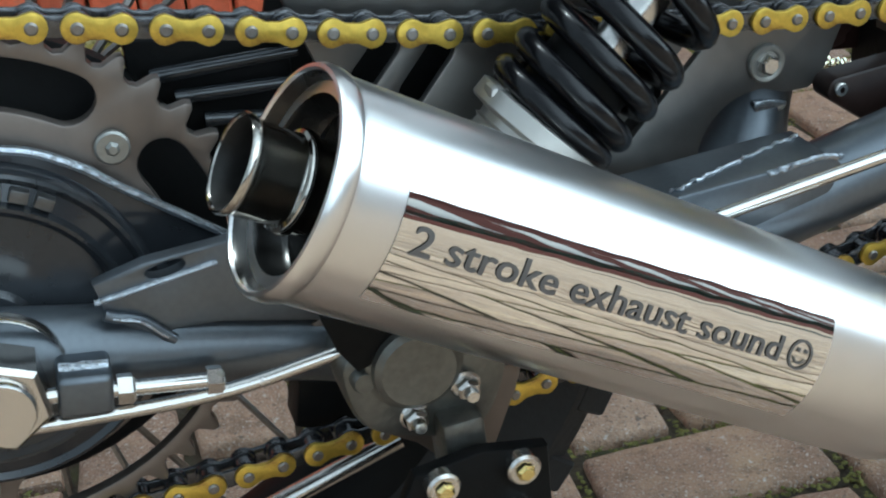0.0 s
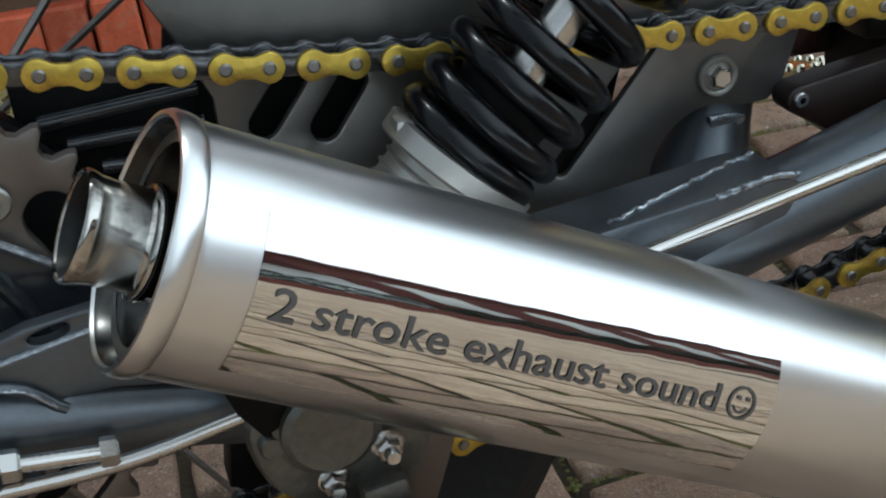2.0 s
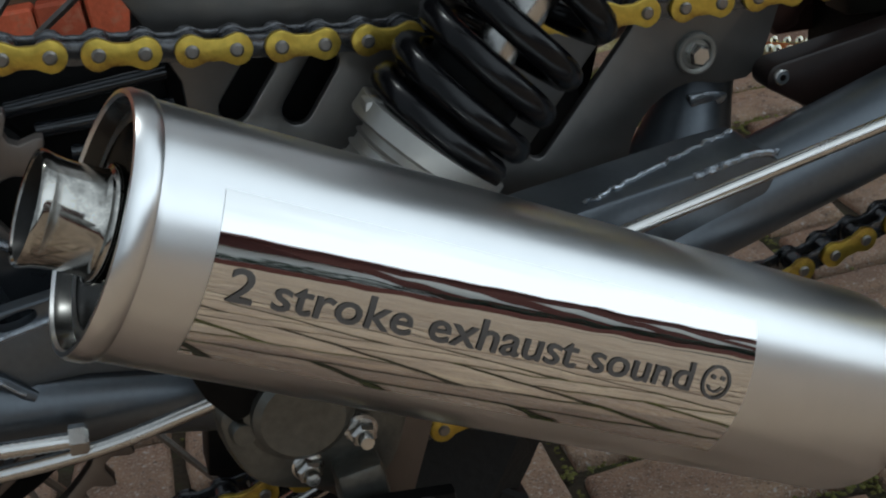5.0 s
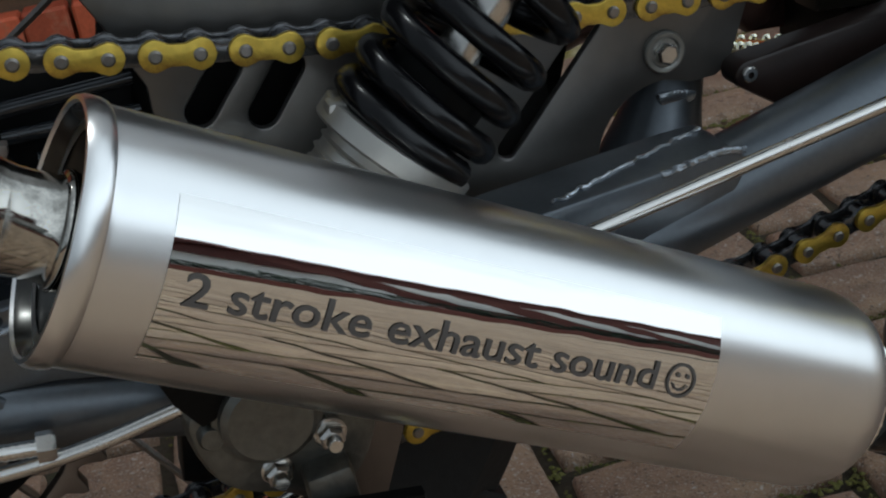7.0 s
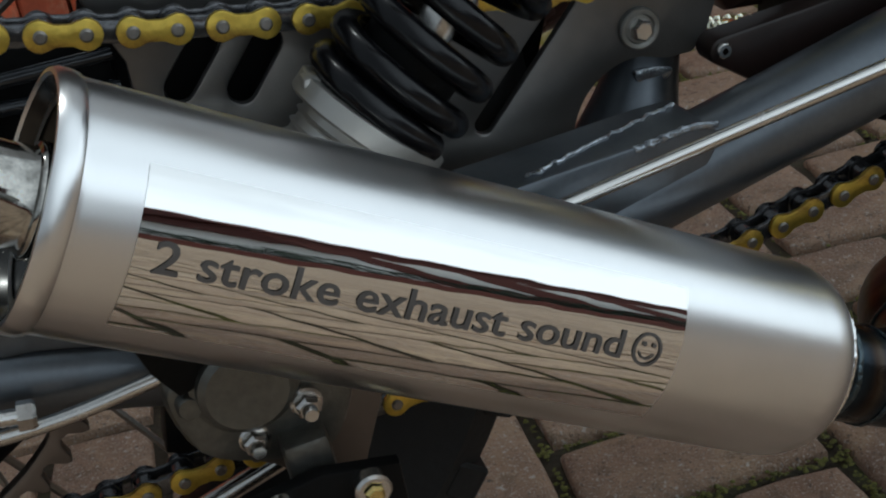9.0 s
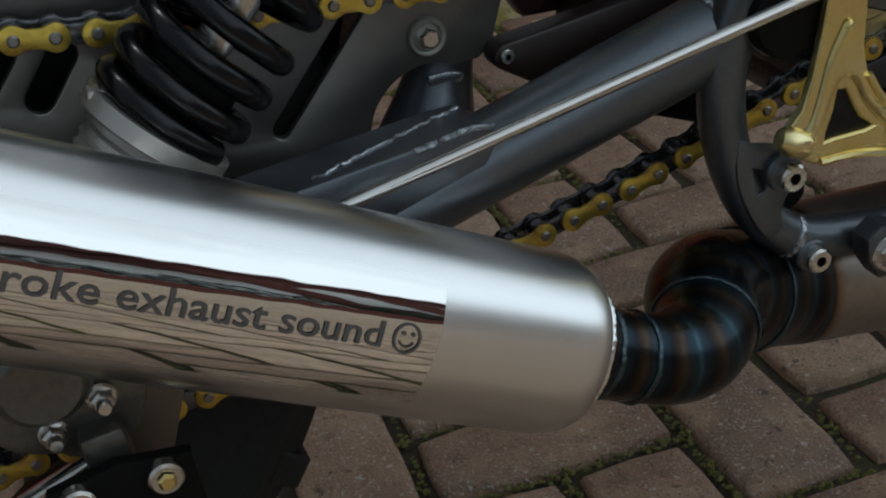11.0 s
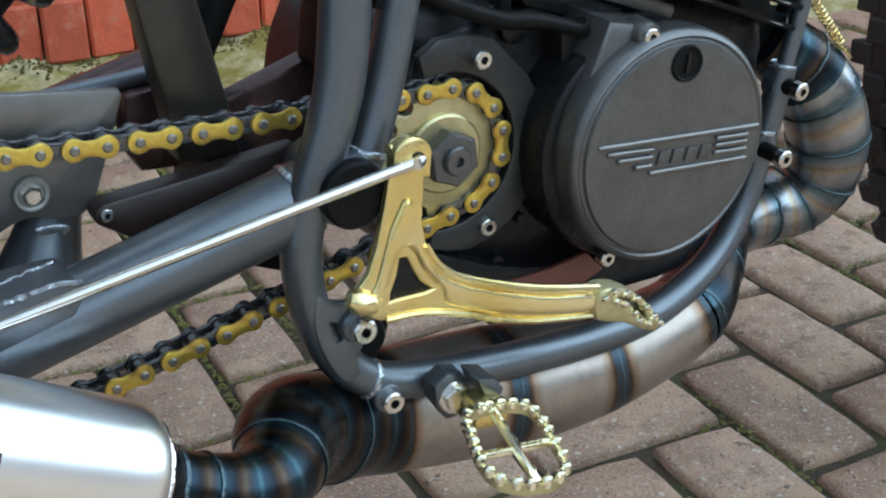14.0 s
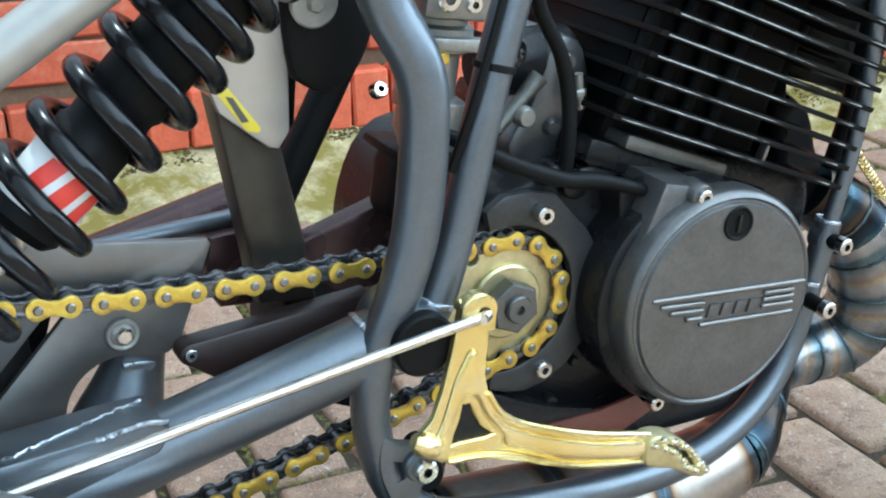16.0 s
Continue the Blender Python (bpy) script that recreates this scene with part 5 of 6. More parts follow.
teeth = [(0.617, 3.377), (0.673, 3.412), (0.749, 3.396), (0.821, 3.363), (0.898, 3.304), (0.954, 3.246), (1.001, 3.199), (0.925, 3.202), (0.864, 3.225), (0.826, 3.274), (0.752, 3.332), (0.694, 3.354)]
for x, z in teeth:
    part("tooth", lathe([(0, 0.035), (0.014, 0.03), (0.024, 0.012), (0.026, -0.03)], (x, -0.64 - 0.13 * (x + 0.6), z), (0.1, -1, 0.25), 8), "zinc_glint", tread)

# footrest
peg_line = [(-0.16, -0.85, 2.86), (-0.27, -0.88, 2.84), (-0.31, -1.01, 2.82), (-0.35, -1.14, 2.79), (-0.37, -1.27, 2.77), (-0.34, -1.36, 2.75), (-0.27, -1.41, 2.74), (-0.17, -1.44, 2.735), (-0.05, -1.44, 2.735), (0.05, -1.38, 2.74), (0.10, -1.26, 2.77), (0.12, -1.13, 2.79), (0.14, -1.0, 2.82), (0.13, -0.89, 2.84), (0.05, -0.85, 2.85), (-0.05, -0.85, 2.86)]
def wall_ring(line, h, w):
    bm = bmesh.new()
    pts = [Vector(p) for p in spline(line + line[:1], 3)[:-1]]
    c = sum(pts, Vector()) / len(pts)
    rows = []
    for p in pts:
        o = (p - c)
        o.z = 0
        o = o.normalized() * w
        rows.append([bm.verts.new(q) for q in (p + o, p - o, p - o - Vector((0, 0.04 * h, h)), p + o - Vector((0, 0.04 * h, h)))])
    for a, b in zip(rows, rows[1:] + rows[:1]):
        for k in range(4):
            bm.faces.new((a[k], a[(k + 1) % 4], b[(k + 1) % 4], b[k]))
    return bm

FX, FY, FZ = 0.1, 0.0, 0.13
peg = part("footrest", wall_ring(peg_line, 0.055, 0.012), "zinc_dull", bike, "yellow zinc-plated toothed folding footrest")
fine = spline(peg_line + peg_line[:1], 4)
last = None
for p in fine[:-1]:
    if last is None or np.linalg.norm(p - last) > 0.068:
        part("tooth", lathe([(0, 0.045), (0.018, 0.04), (0.032, 0.018), (0.032, -0.015), (0, -0.02)], p, (0, -0.2, 1), 8), "zinc_glint", peg)
        last = p
part("cross_bar", turned(block(-0.33, 0.11, -1.17, -1.13, 2.74, 2.785, 0.008), Matrix.Identity(4)), "zinc_glint", peg)
part("long_bar", sweep([(-0.09, -0.86, 2.84), (-0.14, -1.42, 2.72)], 0.028, 8), "zinc_glint", peg)
part("hinge_tongue", block(-0.18, 0.04, -0.86, -0.62, 2.72, 2.86, 0.03), "zinc", peg)
far_peg = part("far_footrest", wall_ring([(x + FX, 1.94 - y + FY, z + FZ) for x, y, z in peg_line], 0.085, 0.012), "zinc_dull", bike, "toothed footrest on the far side")
last = None
for p in fine[:-1]:
    if last is None or np.linalg.norm(p - last) > 0.068:
        part("tooth", lathe([(0, 0.04), (0.016, 0.036), (0.028, 0.018), (0.028, -0.015), (0, -0.02)], (p[0] + FX, 1.94 - p[1] + FY, p[2] + FZ), (0, 0.2, 1), 8), "zinc_glint", far_peg)
        last = p
part("long_bar", sweep([(-0.09 + FX, 2.8 + FY, 2.84 + FZ), (-0.14 + FX, 3.36 + FY, 2.72 + FZ)], 0.028, 8), "zinc", far_peg)
hanger = part("footrest_bracket", plate([(-0.275, 2.86), (-0.2, 2.93), (-0.1, 2.915), (-0.04, 2.84), (-0.05, 2.72), (-0.1, 2.64), (-0.165, 2.635), (-0.25, 2.74)], -0.57, -0.44, (), 0.025), "paint", frame_ob)
part("bracket_ear", plate([(-0.12, 2.97), (0.0, 2.95), (0.07, 2.88), (0.05, 2.82), (-0.06, 2.86)], -0.74, -0.55, (), 0.02), "paint", hanger)
hex_bolt(hanger, (-0.16, -0.64, 2.79), 0.075, 0.06, (-0.25, -1, 0.15), washer=0.095)

# shock absorber
SA, SB = Vector((-3.51, -0.28, 3.84)), Vector((-2.34, -0.28, 5.39))
SD = (SB - SA).normalized()
def on_shock(h):
    return SA + SD * h
shock = new("shock_absorber")
shock.parent = bike
tagged(shock, "black coil-over shock absorber with silver collar")
e1 = SD.orthogonal().normalized()
e2 = SD.cross(e1)
coil, h, a = [], 0.0, 4.75
while h < 3.1:
    coil.append(on_shock(h) + (e1 * math.cos(a) + e2 * math.sin(a)) * 0.265)
    turn = 0.115 if h < 0.12 else 0.16 if h < 0.5 else 0.25 if h < 2.0 else 0.185
    h += turn / 20
    a -= 2 * math.pi / 20
part("coil_spring", sweep(coil, 0.055, 12), "gloss", shock, "gloss black progressive coil spring")
part("spring_collar", lathe([(0.0, -0.42), (0.12, -0.42), (0.2, -0.34), (0.235, -0.3), (0.235, -0.27), (0.245, -0.26), (0.235, -0.25), (0.235, -0.22), (0.25, -0.21), (0.235, -0.2), (0.235, -0.17), (0.25, -0.16), (0.235, -0.15), (0.24, -0.12), (0.3, -0.11), (0.31, -0.1), (0.31, -0.03), (0.29, -0.02), (0.1, -0.02)], SA, SD, 48), "dull_alu", shock, "threaded silver spring collar")
part("collar_notch", turned(block(-3.80, -3.70, -0.36, -0.26, 3.92, 4.0, 0.02), Matrix.Identity(4)), "dull_alu", shock)
part("lower_clevis", lathe([(0, -0.95), (0.15, -0.95), (0.17, -0.9), (0.17, -0.4), (0.12, -0.38)], SA, SD, 28), "satin", shock)
part("damper_rod", lathe([(0, -0.1), (0.085, -0.1), (0.085, 1.05), (0, 1.05)], SA, SD, 24), "steel", shock, "polished damper rod")
part("damper_body", lathe([(0, 1.0), (0.15, 1.0), (0.19, 1.05), (0.19, 1.55), (0.17, 1.58), (0.17, 1.75), (0.19, 1.78), (0.19, 3.2), (0, 3.2)], SA, SD, 32), "black", shock)
sleeve = part("label_sleeve", lathe([(0.193, 1.12), (0.196, 1.13), (0.196, 1.42), (0.193, 1.43)], SA, SD, 40), "white", shock, "white label with red marks")
def red_mark(h0, h1, a0, a1):
    bm = bmesh.new()
    g = [[bm.verts.new(on_shock(h0 + (h1 - h0) * i / 2) + (e1 * math.cos(radians(a0 + (a1 - a0) * j / 6 + 9 * i)) + e2 * math.sin(radians(a0 + (a1 - a0) * j / 6 + 9 * i))) * 0.199) for j in range(7)] for i in range(3)]
    for p, q in zip(g, g[1:]):
        for j in range(6):
            bm.faces.new((p[j], q[j], q[j + 1], p[j + 1]))
    return part("red_mark", bm, "red", sleeve)
near = math.degrees(math.atan2(e2.dot(Vector((0.1, -0.9, 0.4))), e1.dot(Vector((0.1, -0.9, 0.4)))))
for k in (-1, 0, 1):
    red_mark(1.16, 1.38, near + k * 38 - 13, near + k * 38 + 13)
part("spring_seat", lathe([(0.1, 3.0), (0.3, 3.0), (0.31, 3.05), (0.31, 3.12), (0.1, 3.15)], SA, SD, 32), "black", shock)
part("spring_sleeve", lathe([(0.1, 0.0), (0.2, 0.0), (0.2, 0.28), (0.1, 0.3)], SA, SD, 32), "black", shock)

# upper rear bracketry
part("subframe_tube", sweep([(-3.6, -0.5, 5.02), (-2.2, -0.5, 6.18)], 0.115, 18), "bare", frame_ob, "pale bare aluminium subframe tube")
pod = part("silver_side_plate", plate([(-2.1, 5.95), (-1.5, 5.95), (-1.47, 5.38), (-1.42, 4.98), (-1.47, 4.885), (-1.53, 4.89), (-1.82, 5.07), (-1.92, 5.25)], 0.18, 0.22, (), 0.02), "dull_alu", bike, "pale aluminium pointed side plate with yellow warning label")
part("warning_label", plate([(-1.86, 5.19), (-1.80, 5.22), (-1.59, 5.0), (-1.60, 4.975), (-1.67, 4.985)], 0.172, 0.18, (), 0.002), "yellow", pod, "yellow warning label")
part("label_mark", plate([(-1.80, 5.165), (-1.76, 5.16), (-1.66, 5.035), (-1.70, 5.03)], 0.168, 0.172, (), 0.001), "ink", pod)
part("battery_strut", plate([(-1.82, 5.12), (-1.42, 4.9), (-1.17, 4.2), (-1.1, 3.95), (-1.45, 3.95), (-1.52, 4.2)], 0.3, 0.5, (), 0.03), "strut", bike, "black mounting strut")
box_ob = part("rear_tank", plate(smooth2([(-1.55, 6.0), (-1.5, 5.4), (-1.35, 5.22), (-1.15, 5.25), (-1.03, 5.5), (-1.0, 6.0)], 4), 0.12, 0.6, (), 0.05), "black", bike, "black housing")
hex_bolt(box_ob, (-1.41, 0.02, 5.68), 0.05, 0.05, material="cast", washer=0.13)
socket_bolt(box_ob, (-1.02, -0.02, 5.27), 0.045, 0.06, (0.1, -1, 0.5))
part("far_strut", sweep([(-0.9, 0.7, 5.35), (-1.25, 0.7, 4.4)], 0.1, 14), "black", frame_ob)
part("far_strut", sweep([(-1.05, 1.2, 5.2), (-1.0, 1.2, 4.2)], 0.06, 14), "black", frame_ob)
part("relay_box", block(-0.58, -0.25, 0.5, 0.9, 4.3, 4.74, 0.1, 4), "black", bike, "black relay box")
part("relay_lid", block(-0.62, -0.24, 0.45, 0.95, 4.72, 4.79, 0.03), "black", bike)
part("engine_plate", plate([(-1.57, 4.16), (-1.31, 4.21), (-1.15, 4.05), (-0.97, 4.12), (-0.42, 4.38), (-0.3, 3.8), (-0.85, 3.75), (-1.46, 3.71), (-1.57, 3.85)], 0.85, 1.0, (), 0.03), "maroon", frame_ob, "engine plate with a brown reflection in its colour")
part("rear_mount", plate([(-1.3, 3.95), (-0.9, 3.9), (-0.6, 3.6), (-0.65, 3.2), (-1.0, 3.3), (-1.25, 3.6)], 0.3, 0.9, (), 0.03), "black", frame_ob)

# exhaust spring
hook = [Vector((3.2, 0.55, 4.72)) + (Vector((3.62, 0.55, 4.36)) - Vector((3.2, 0.55, 4.72))) * (k / 150) + Vector((math.cos(k * 0.55) * 0.02, math.sin(k * 0.55) * 0.025, math.cos(k * 0.55) * 0.025)) for k in range(130)]
part("exhaust_spring", sweep(hook + [Vector((3.62, 0.55, 4.36)), Vector((3.7, 0.55, 4.30))], 0.009, 6), "zinc", bike, "gold exhaust retaining spring")
part("spring_hook", sweep([(3.5, 0.5, 4.34), (3.58, 0.5, 4.28), (3.62, 0.5, 4.22)], 0.014, 8), "zinc", bike)

# rear brake casting and black bracket under the silencer
cal = part("brake_casting", plate(smooth2([(-4.42, 2.95), (-4.32, 3.06), (-4.1, 3.14), (-3.85, 3.1), (-3.72, 2.95), (-3.75, 2.72), (-3.85, 2.6), (-4.05, 2.6), (-4.3, 2.68)], 4), -0.62, -0.35, (), 0.06), "cast_dark", bike, "dull cast aluminium rear brake part with bolts")
part("round_boss", lathe([(0, 0), (0.15, 0), (0.175, -0.02), (0.18, -0.05), (0.2, -0.06), (0.205, -0.15)], (-4.13, -0.71, 2.99), (0, -1, 0), 40), "cast_dark", cal)
part("pin_boss", lathe([(0, 0), (0.04, 0), (0.05, -0.015), (0.055, -0.1)], (-4.33, -0.66, 2.93), (0, -1, 0), 20), "cast_dark", cal)
part("cast_lever", turned(block(-0.09, 0.09, -0.74, -0.5, -0.34, 0.06, 0.03), Matrix.Translation((-3.93, 0, 2.70)) @ Matrix.Rotation(radians(-12), 4, "Y")), "cast_dark", cal)
for p in ((-3.913, -0.71, 2.873), (-4.106, -0.675, 2.731)):
    hex_bolt(cal, p, 0.05, 0.06, washer=0.062, name="bolt")
    part("stud_end", lathe([(0, 0), (0.025, 0), (0.03, -0.01), (0.03, -0.1)], (p[0], p[1] - 0.04, p[2]), (0, -1, 0), 12), "steel", cal)
part("torque_plate", plate([(-4.5, 3.02), (-4.25, 3.15), (-3.5, 3.08), (-3.55, 2.63), (-3.635, 2.29), (-3.8, 2.25), (-3.98, 2.4), (-4.2, 2.5)], -0.34, -0.26, (), 0.012), "tan", cal)
clamp = part("black_bracket", plate([(-4.17, 2.61), (-3.91, 2.69), (-3.62, 2.68), (-3.55, 2.3), (-3.5, -0.9), (-4.1, -0.98), (-4.3, 2.2)], -0.86, -0.80, (), 0.015), "black", bike, "black stand leg with brass-coloured bolts")
for x, z in ((-4.065, 2.575), (-3.735, 2.615), (-3.72, 2.40)):
    socket_bolt(clamp, (x, -0.92, z), 0.07, 0.06, material="steel")
    part("bolt_core", prism((x, -0.93, z), (0, -1, 0), 0.04, 0.015), "zinc", clamp)
part("mud_flap", plate([(-4.52, 3.24), (-4.2, 3.2), (-4.17, 3.07), (-4.36, 2.985), (-4.45, 3.09)], -0.66, -0.6, (), 0.01), "black", bike, "black rubber flap")
# Plate added to fill an unidentified black area behind the lower chain.
part("lower_guide", plate([(-4.37, 2.48), (-4.26, 2.50), (-4.06, 2.28), (-4.07, 2.06), (-4.38, 2.16)], 0.25, 0.45, (), 0.02), "black", bike, "black plate behind the lower chain")

# wheels
def tyre(R, half):
    prof = [(R - 0.75, -0.36), (R - 0.55, -0.5), (R - 0.25, -half), (R - 0.08, -half * 0.86), (R, -half * 0.45), (R + 0.02, 0), (R, half * 0.45), (R - 0.08, half * 0.86), (R - 0.25, half), (R - 0.55, 0.5), (R - 0.75, 0.36)]
    body = lathe(prof, (0, 0, 0), (0, 1, 0), 96)
    return body


def tread(ob, R, half, lugs, proud):
    """Blocks of the tread, four to a row, each an object of its own."""
    rows = ((-half * 0.72, 0.3), (-half * 0.22, 0.26), (half * 0.25, 0.26), (half * 0.74, 0.3))
    for j, (y, w) in enumerate(rows):
        low = j in (0, 3)
        first = part("tread_block", block(-0.10, 0.10, y - w / 2, y + w / 2, R - 0.12 - (0.09 if low else 0), R + proud - (0.06 if low else 0), 0.018, 1), "rubber", ob, angle=30)
        for k in range(lugs):
            piece = first if k == 0 else new("tread_block", first.data)
            piece.parent = ob
            piece.matrix_local = Matrix.Rotation(2 * math.pi * (k + 0.5 * (j % 2)) / lugs, 4, "Y")


def wheel(name, centre, R, half, lugs, turn, label, proud):
    ob = new(name)
    ob.parent = bike
    tagged(ob, label)
    ob.matrix_local = Matrix.Translation(Vector(centre) * U) @ turn
    part("tyre", tyre(R, half), "rubber", ob, "black block-tread tyre", angle=30)
    tread(ob, R, half, lugs, proud)
    part("rim", lathe([(R - 0.85, -0.34), (R - 0.72, -0.38), (R - 0.78, -0.3), (R - 0.95, -0.12), (R - 0.95, 0.12), (R - 0.78, 0.3), (R - 0.72, 0.38), (R - 0.85, 0.34), (R - 1.02, 0.12), (R - 1.02, -0.12)], (0, 0, 0), (0, 1, 0), 72, True), "black", ob)
    part("hub", lathe([(0, -0.6), (0.3, -0.6), (0.32, -0.4), (0.25, -0.3), (0.25, 0.3), (0.32, 0.4), (0.3, 0.6), (0, 0.6)], (0, 0, 0), (0, 1, 0), 36), "dark", ob)
    for k in range(32):
        a0 = 2 * math.pi * k / 32
        a1 = a0 + (0.28 if k % 4 < 2 else -0.28)
        y = -0.4 if k % 2 else 0.4
        part("spoke", sweep([(0.3 * math.cos(a1 * 1.0), y, 0.3 * math.sin(a1)), ((R - 0.97) * math.cos(a0), y * 0.15, (R - 0.97) * math.sin(a0))], 0.02, 6), "pin", ob)
    return ob

wheel("rear_wheel", (-5.70, 0.98, 2.99), 3.2, 0.62, 40, Matrix.Identity(4), "black spoked rear wheel with block-tread tyre", 0.035)
front_at = STANCE.inverted() @ Vector((0.895, 0.06, 0.347))
wheel("front_wheel", front_at / U, 3.4, 0.5, 48, STANCE.to_3x3().inverted().to_4x4() @ Matrix.Rotation(-0.15, 4, "Z") @ Matrix.Rotation(-0.06, 4, "X"), "black front wheel with chunky block-tread tyre", 0.07)

# rear hub, seen past the silencer's end
AX = (-5.70, 2.98)
drum = part("hub_cover", lathe([(0, 0.28), (0.2, 0.28), (0.22, 0.25), (0.52, 0.25), (0.545, 0.27), (0.56, 0.27), (0.575, 0.24), (0.64, 0.22), (0.665, 0.235), (0.68, 0.23), (0.695, 0.2), (0.70, 0.0)], (AX[0], 0.12, AX[1]), (0, -1, 0), 64), "hub_gloss", bike, "black ribbed rear hub cover")
part("cover_arm", plate([(-5.75, 3.72), (-5.5, 3.70), (-5.3, 3.62), (-5.18, 3.54), (-4.75, 3.3), (-4.5, 3.18), (-4.5, 2.95), (-5.0, 2.9), (-5.4, 2.8)], -0.02, 0.045, (), 0.02), "hub_gloss", drum)
# Pale line drawn as the highlight on the cover arm's edge.
part("cover_rim", sweep(spline([(-5.75, -0.02, 3.72, 0.02), (-5.5, -0.02, 3.70, 0.02), (-5.3, -0.02, 3.62, 0.02), (-5.18, -0.02, 3.545, 0.02), (-4.75, -0.02, 3.305, 0.018), (-4.5, -0.02, 3.18, 0.018)], 4), n=8), "painted_weld", drum)
for k in range(5):
    a = radians(66 + 9 * k)
    part("blank_block", turned(block(-0.035, 0.035, -0.06, 0.02, -0.025, 0.025, 0.006), Matrix.Translation((AX[0] + 0.61 * math.cos(a), -0.09, AX[1] + 0.61 * math.sin(a))) @ Matrix.Rotation(math.pi / 2 - a, 4, "Y")), "casing", drum)

part("carrier_disc", lathe([(0, 0.02), (1.02, 0.02), (1.05, 0.0), (1.05, -0.1)], (-5.72, 0.36, 3.02), (0, -1, 0), 48), "black", drum)
# Black backing plate added to keep the area behind the ribs dark.
part("inner_web", plate([(-5.1, 3.98), (-4.42, 3.98), (-4.3, 3.2), (-5.0, 3.2)], 0.44, 0.5, (), 0.01), "black", drum)
for a, b in (((-5.0, 3.85), (-4.4, 3.95)), ((-4.9, 3.76), (-4.38, 3.82)), ((-4.78, 3.66), (-4.5, 3.67))):
    part("web_rib", sweep([(a[0], 0.36, a[1], 0.035), (b[0], 0.36, b[1], 0.03)], n=10), "hub_gloss", drum)

# ---------------------------------------------------------------- bricks of the wall
def brick_mesh(l, d, h, b=0.004, seed=0):
    bm = bmesh.new()
    bmesh.ops.create_cube(bm, size=1, matrix=Matrix.Diagonal((l, d, h, 1)))
    bmesh.ops.bevel(bm, geom=[e for e in bm.edges if all(v.co.y < 0 for v in e.verts) or True], offset=b, segments=1, affect="EDGES")
    for v in bm.verts:
        v.co += Vector((noise.noise((v.co.x * 40, v.co.z * 40, seed)), noise.noise((v.co.z * 40, v.co.x * 40, seed + 5)), noise.noise((v.co.x * 30, v.co.z * 30, seed + 9)))) * 0.0032
    me = bpy.data.meshes.new("brick")
    bm.to_mesh(me)
    bm.free()
    me.materials.append(M["brick"])
    return me

soldier = [brick_mesh(0.0725, 0.1, 0.107, 0.005, seed=k) for k in range(5)]
stretch = [brick_mesh(0.219, 0.1, 0.0695, 0.004, seed=k) for k in range(3)]
rnd = random.Random(4)
def lay(me, x, z, out=0.0):
    ob = new("brick", me)
    ob.parent = wall
    ob.matrix_parent_inverse = Matrix.Identity(4)
    ob.matrix_local = pose(x, 0.05 - out + rnd.uniform(-0.003, 0.003), z, rnd.uniform(-0.6, 0.6), rnd.uniform(-0.8, 0.8), rnd.uniform(-0.8, 0.8))

for k in range(44):
    lay(soldier[k * 3 % 5], -1.294 + 0.0771 * k, 0.137, 0.008)
for c in range(8):
    for k in range(16):
        lay(stretch[(k + c) % 3], -1.42 + 0.225 * k + (0.1125 if c % 2 else 0), 0.255 + 0.075 * c, -0.03)

def brickwork():
    """The rest of the wall's bricks, further along and higher up."""
    r5 = random.Random(5)
    verts, faces = [], []
    def box(x, z, l, h, back=0.0):
        if x + l / 2 > WALL_END:
            return
        y = back + r5.uniform(-0.003, 0.003)
        k, e = len(verts), 0.004
        verts.extend([(x - l / 2, y + e, z - h / 2), (x + l / 2, y + e, z - h / 2), (x + l / 2, y + e, z + h / 2), (x - l / 2, y + e, z + h / 2)])
        verts.extend([(x - l / 2 + e, y, z - h / 2 + e), (x + l / 2 - e, y, z - h / 2 + e), (x + l / 2 - e, y, z + h / 2 - e), (x - l / 2 + e, y, z + h / 2 - e)])
        verts.extend([(x - l / 2, y + 0.03, z - h / 2), (x + l / 2, y + 0.03, z - h / 2), (x + l / 2, y + 0.03, z + h / 2), (x - l / 2, y + 0.03, z + h / 2)])
        faces.append((k + 4, k + 5, k + 6, k + 7))
        for a, b in ((0, 1), (1, 2), (2, 3), (3, 0)):
            faces.append((k + a, k + b, k + 4 + b, k + 4 + a))
            faces.append((k + 8 + a, k + 8 + b, k + b, k + a))
    for k in range(-35, 95):
        if not 0 <= k < 44:
            box(-1.294 + 0.0771 * k, 0.137, 0.0725, 0.107)
    for c in range(11):
        for k in range(-11, 33):
            if c < 8 and 0 <= k < 16:
                continue
            box(-1.42 + 0.225 * k + (0.1125 if c % 2 else 0), 0.255 + 0.075 * c, 0.219, 0.0695, 0.03)
    me = bpy.data.meshes.new("brickwork")
    me.from_pydata(verts, [], faces)
    me.materials.append(M["brick_far"])
    return me

far_bricks = new("brickwork", brickwork())
far_bricks.parent = wall
tagged(far_bricks, "orange-red brickwork", kind="stuff")

# ---------------------------------------------------------------- pavers
def paver_bmesh(bm, m, b=0.0055):
    l, w, h = 2 * PW - 0.0135, PW - 0.0135, 0.03
    rings = []
    for i, z in ((b, 0.0), (b * 0.3, -b * 0.35), (0, -b), (0, -h)):
        rings.append([bm.verts.new(m @ Vector((sx * (l / 2 - i), sy * (w / 2 - i), z))) for sx, sy in ((-1, -1), (1, -1), (1, 1), (-1, 1))])
    bm.faces.new(rings[0])
    for a, c in zip(rings, rings[1:]):
        for k in range(4):
            bm.faces.new((a[k], a[(k + 1) % 4], c[(k + 1) % 4], c[k]))

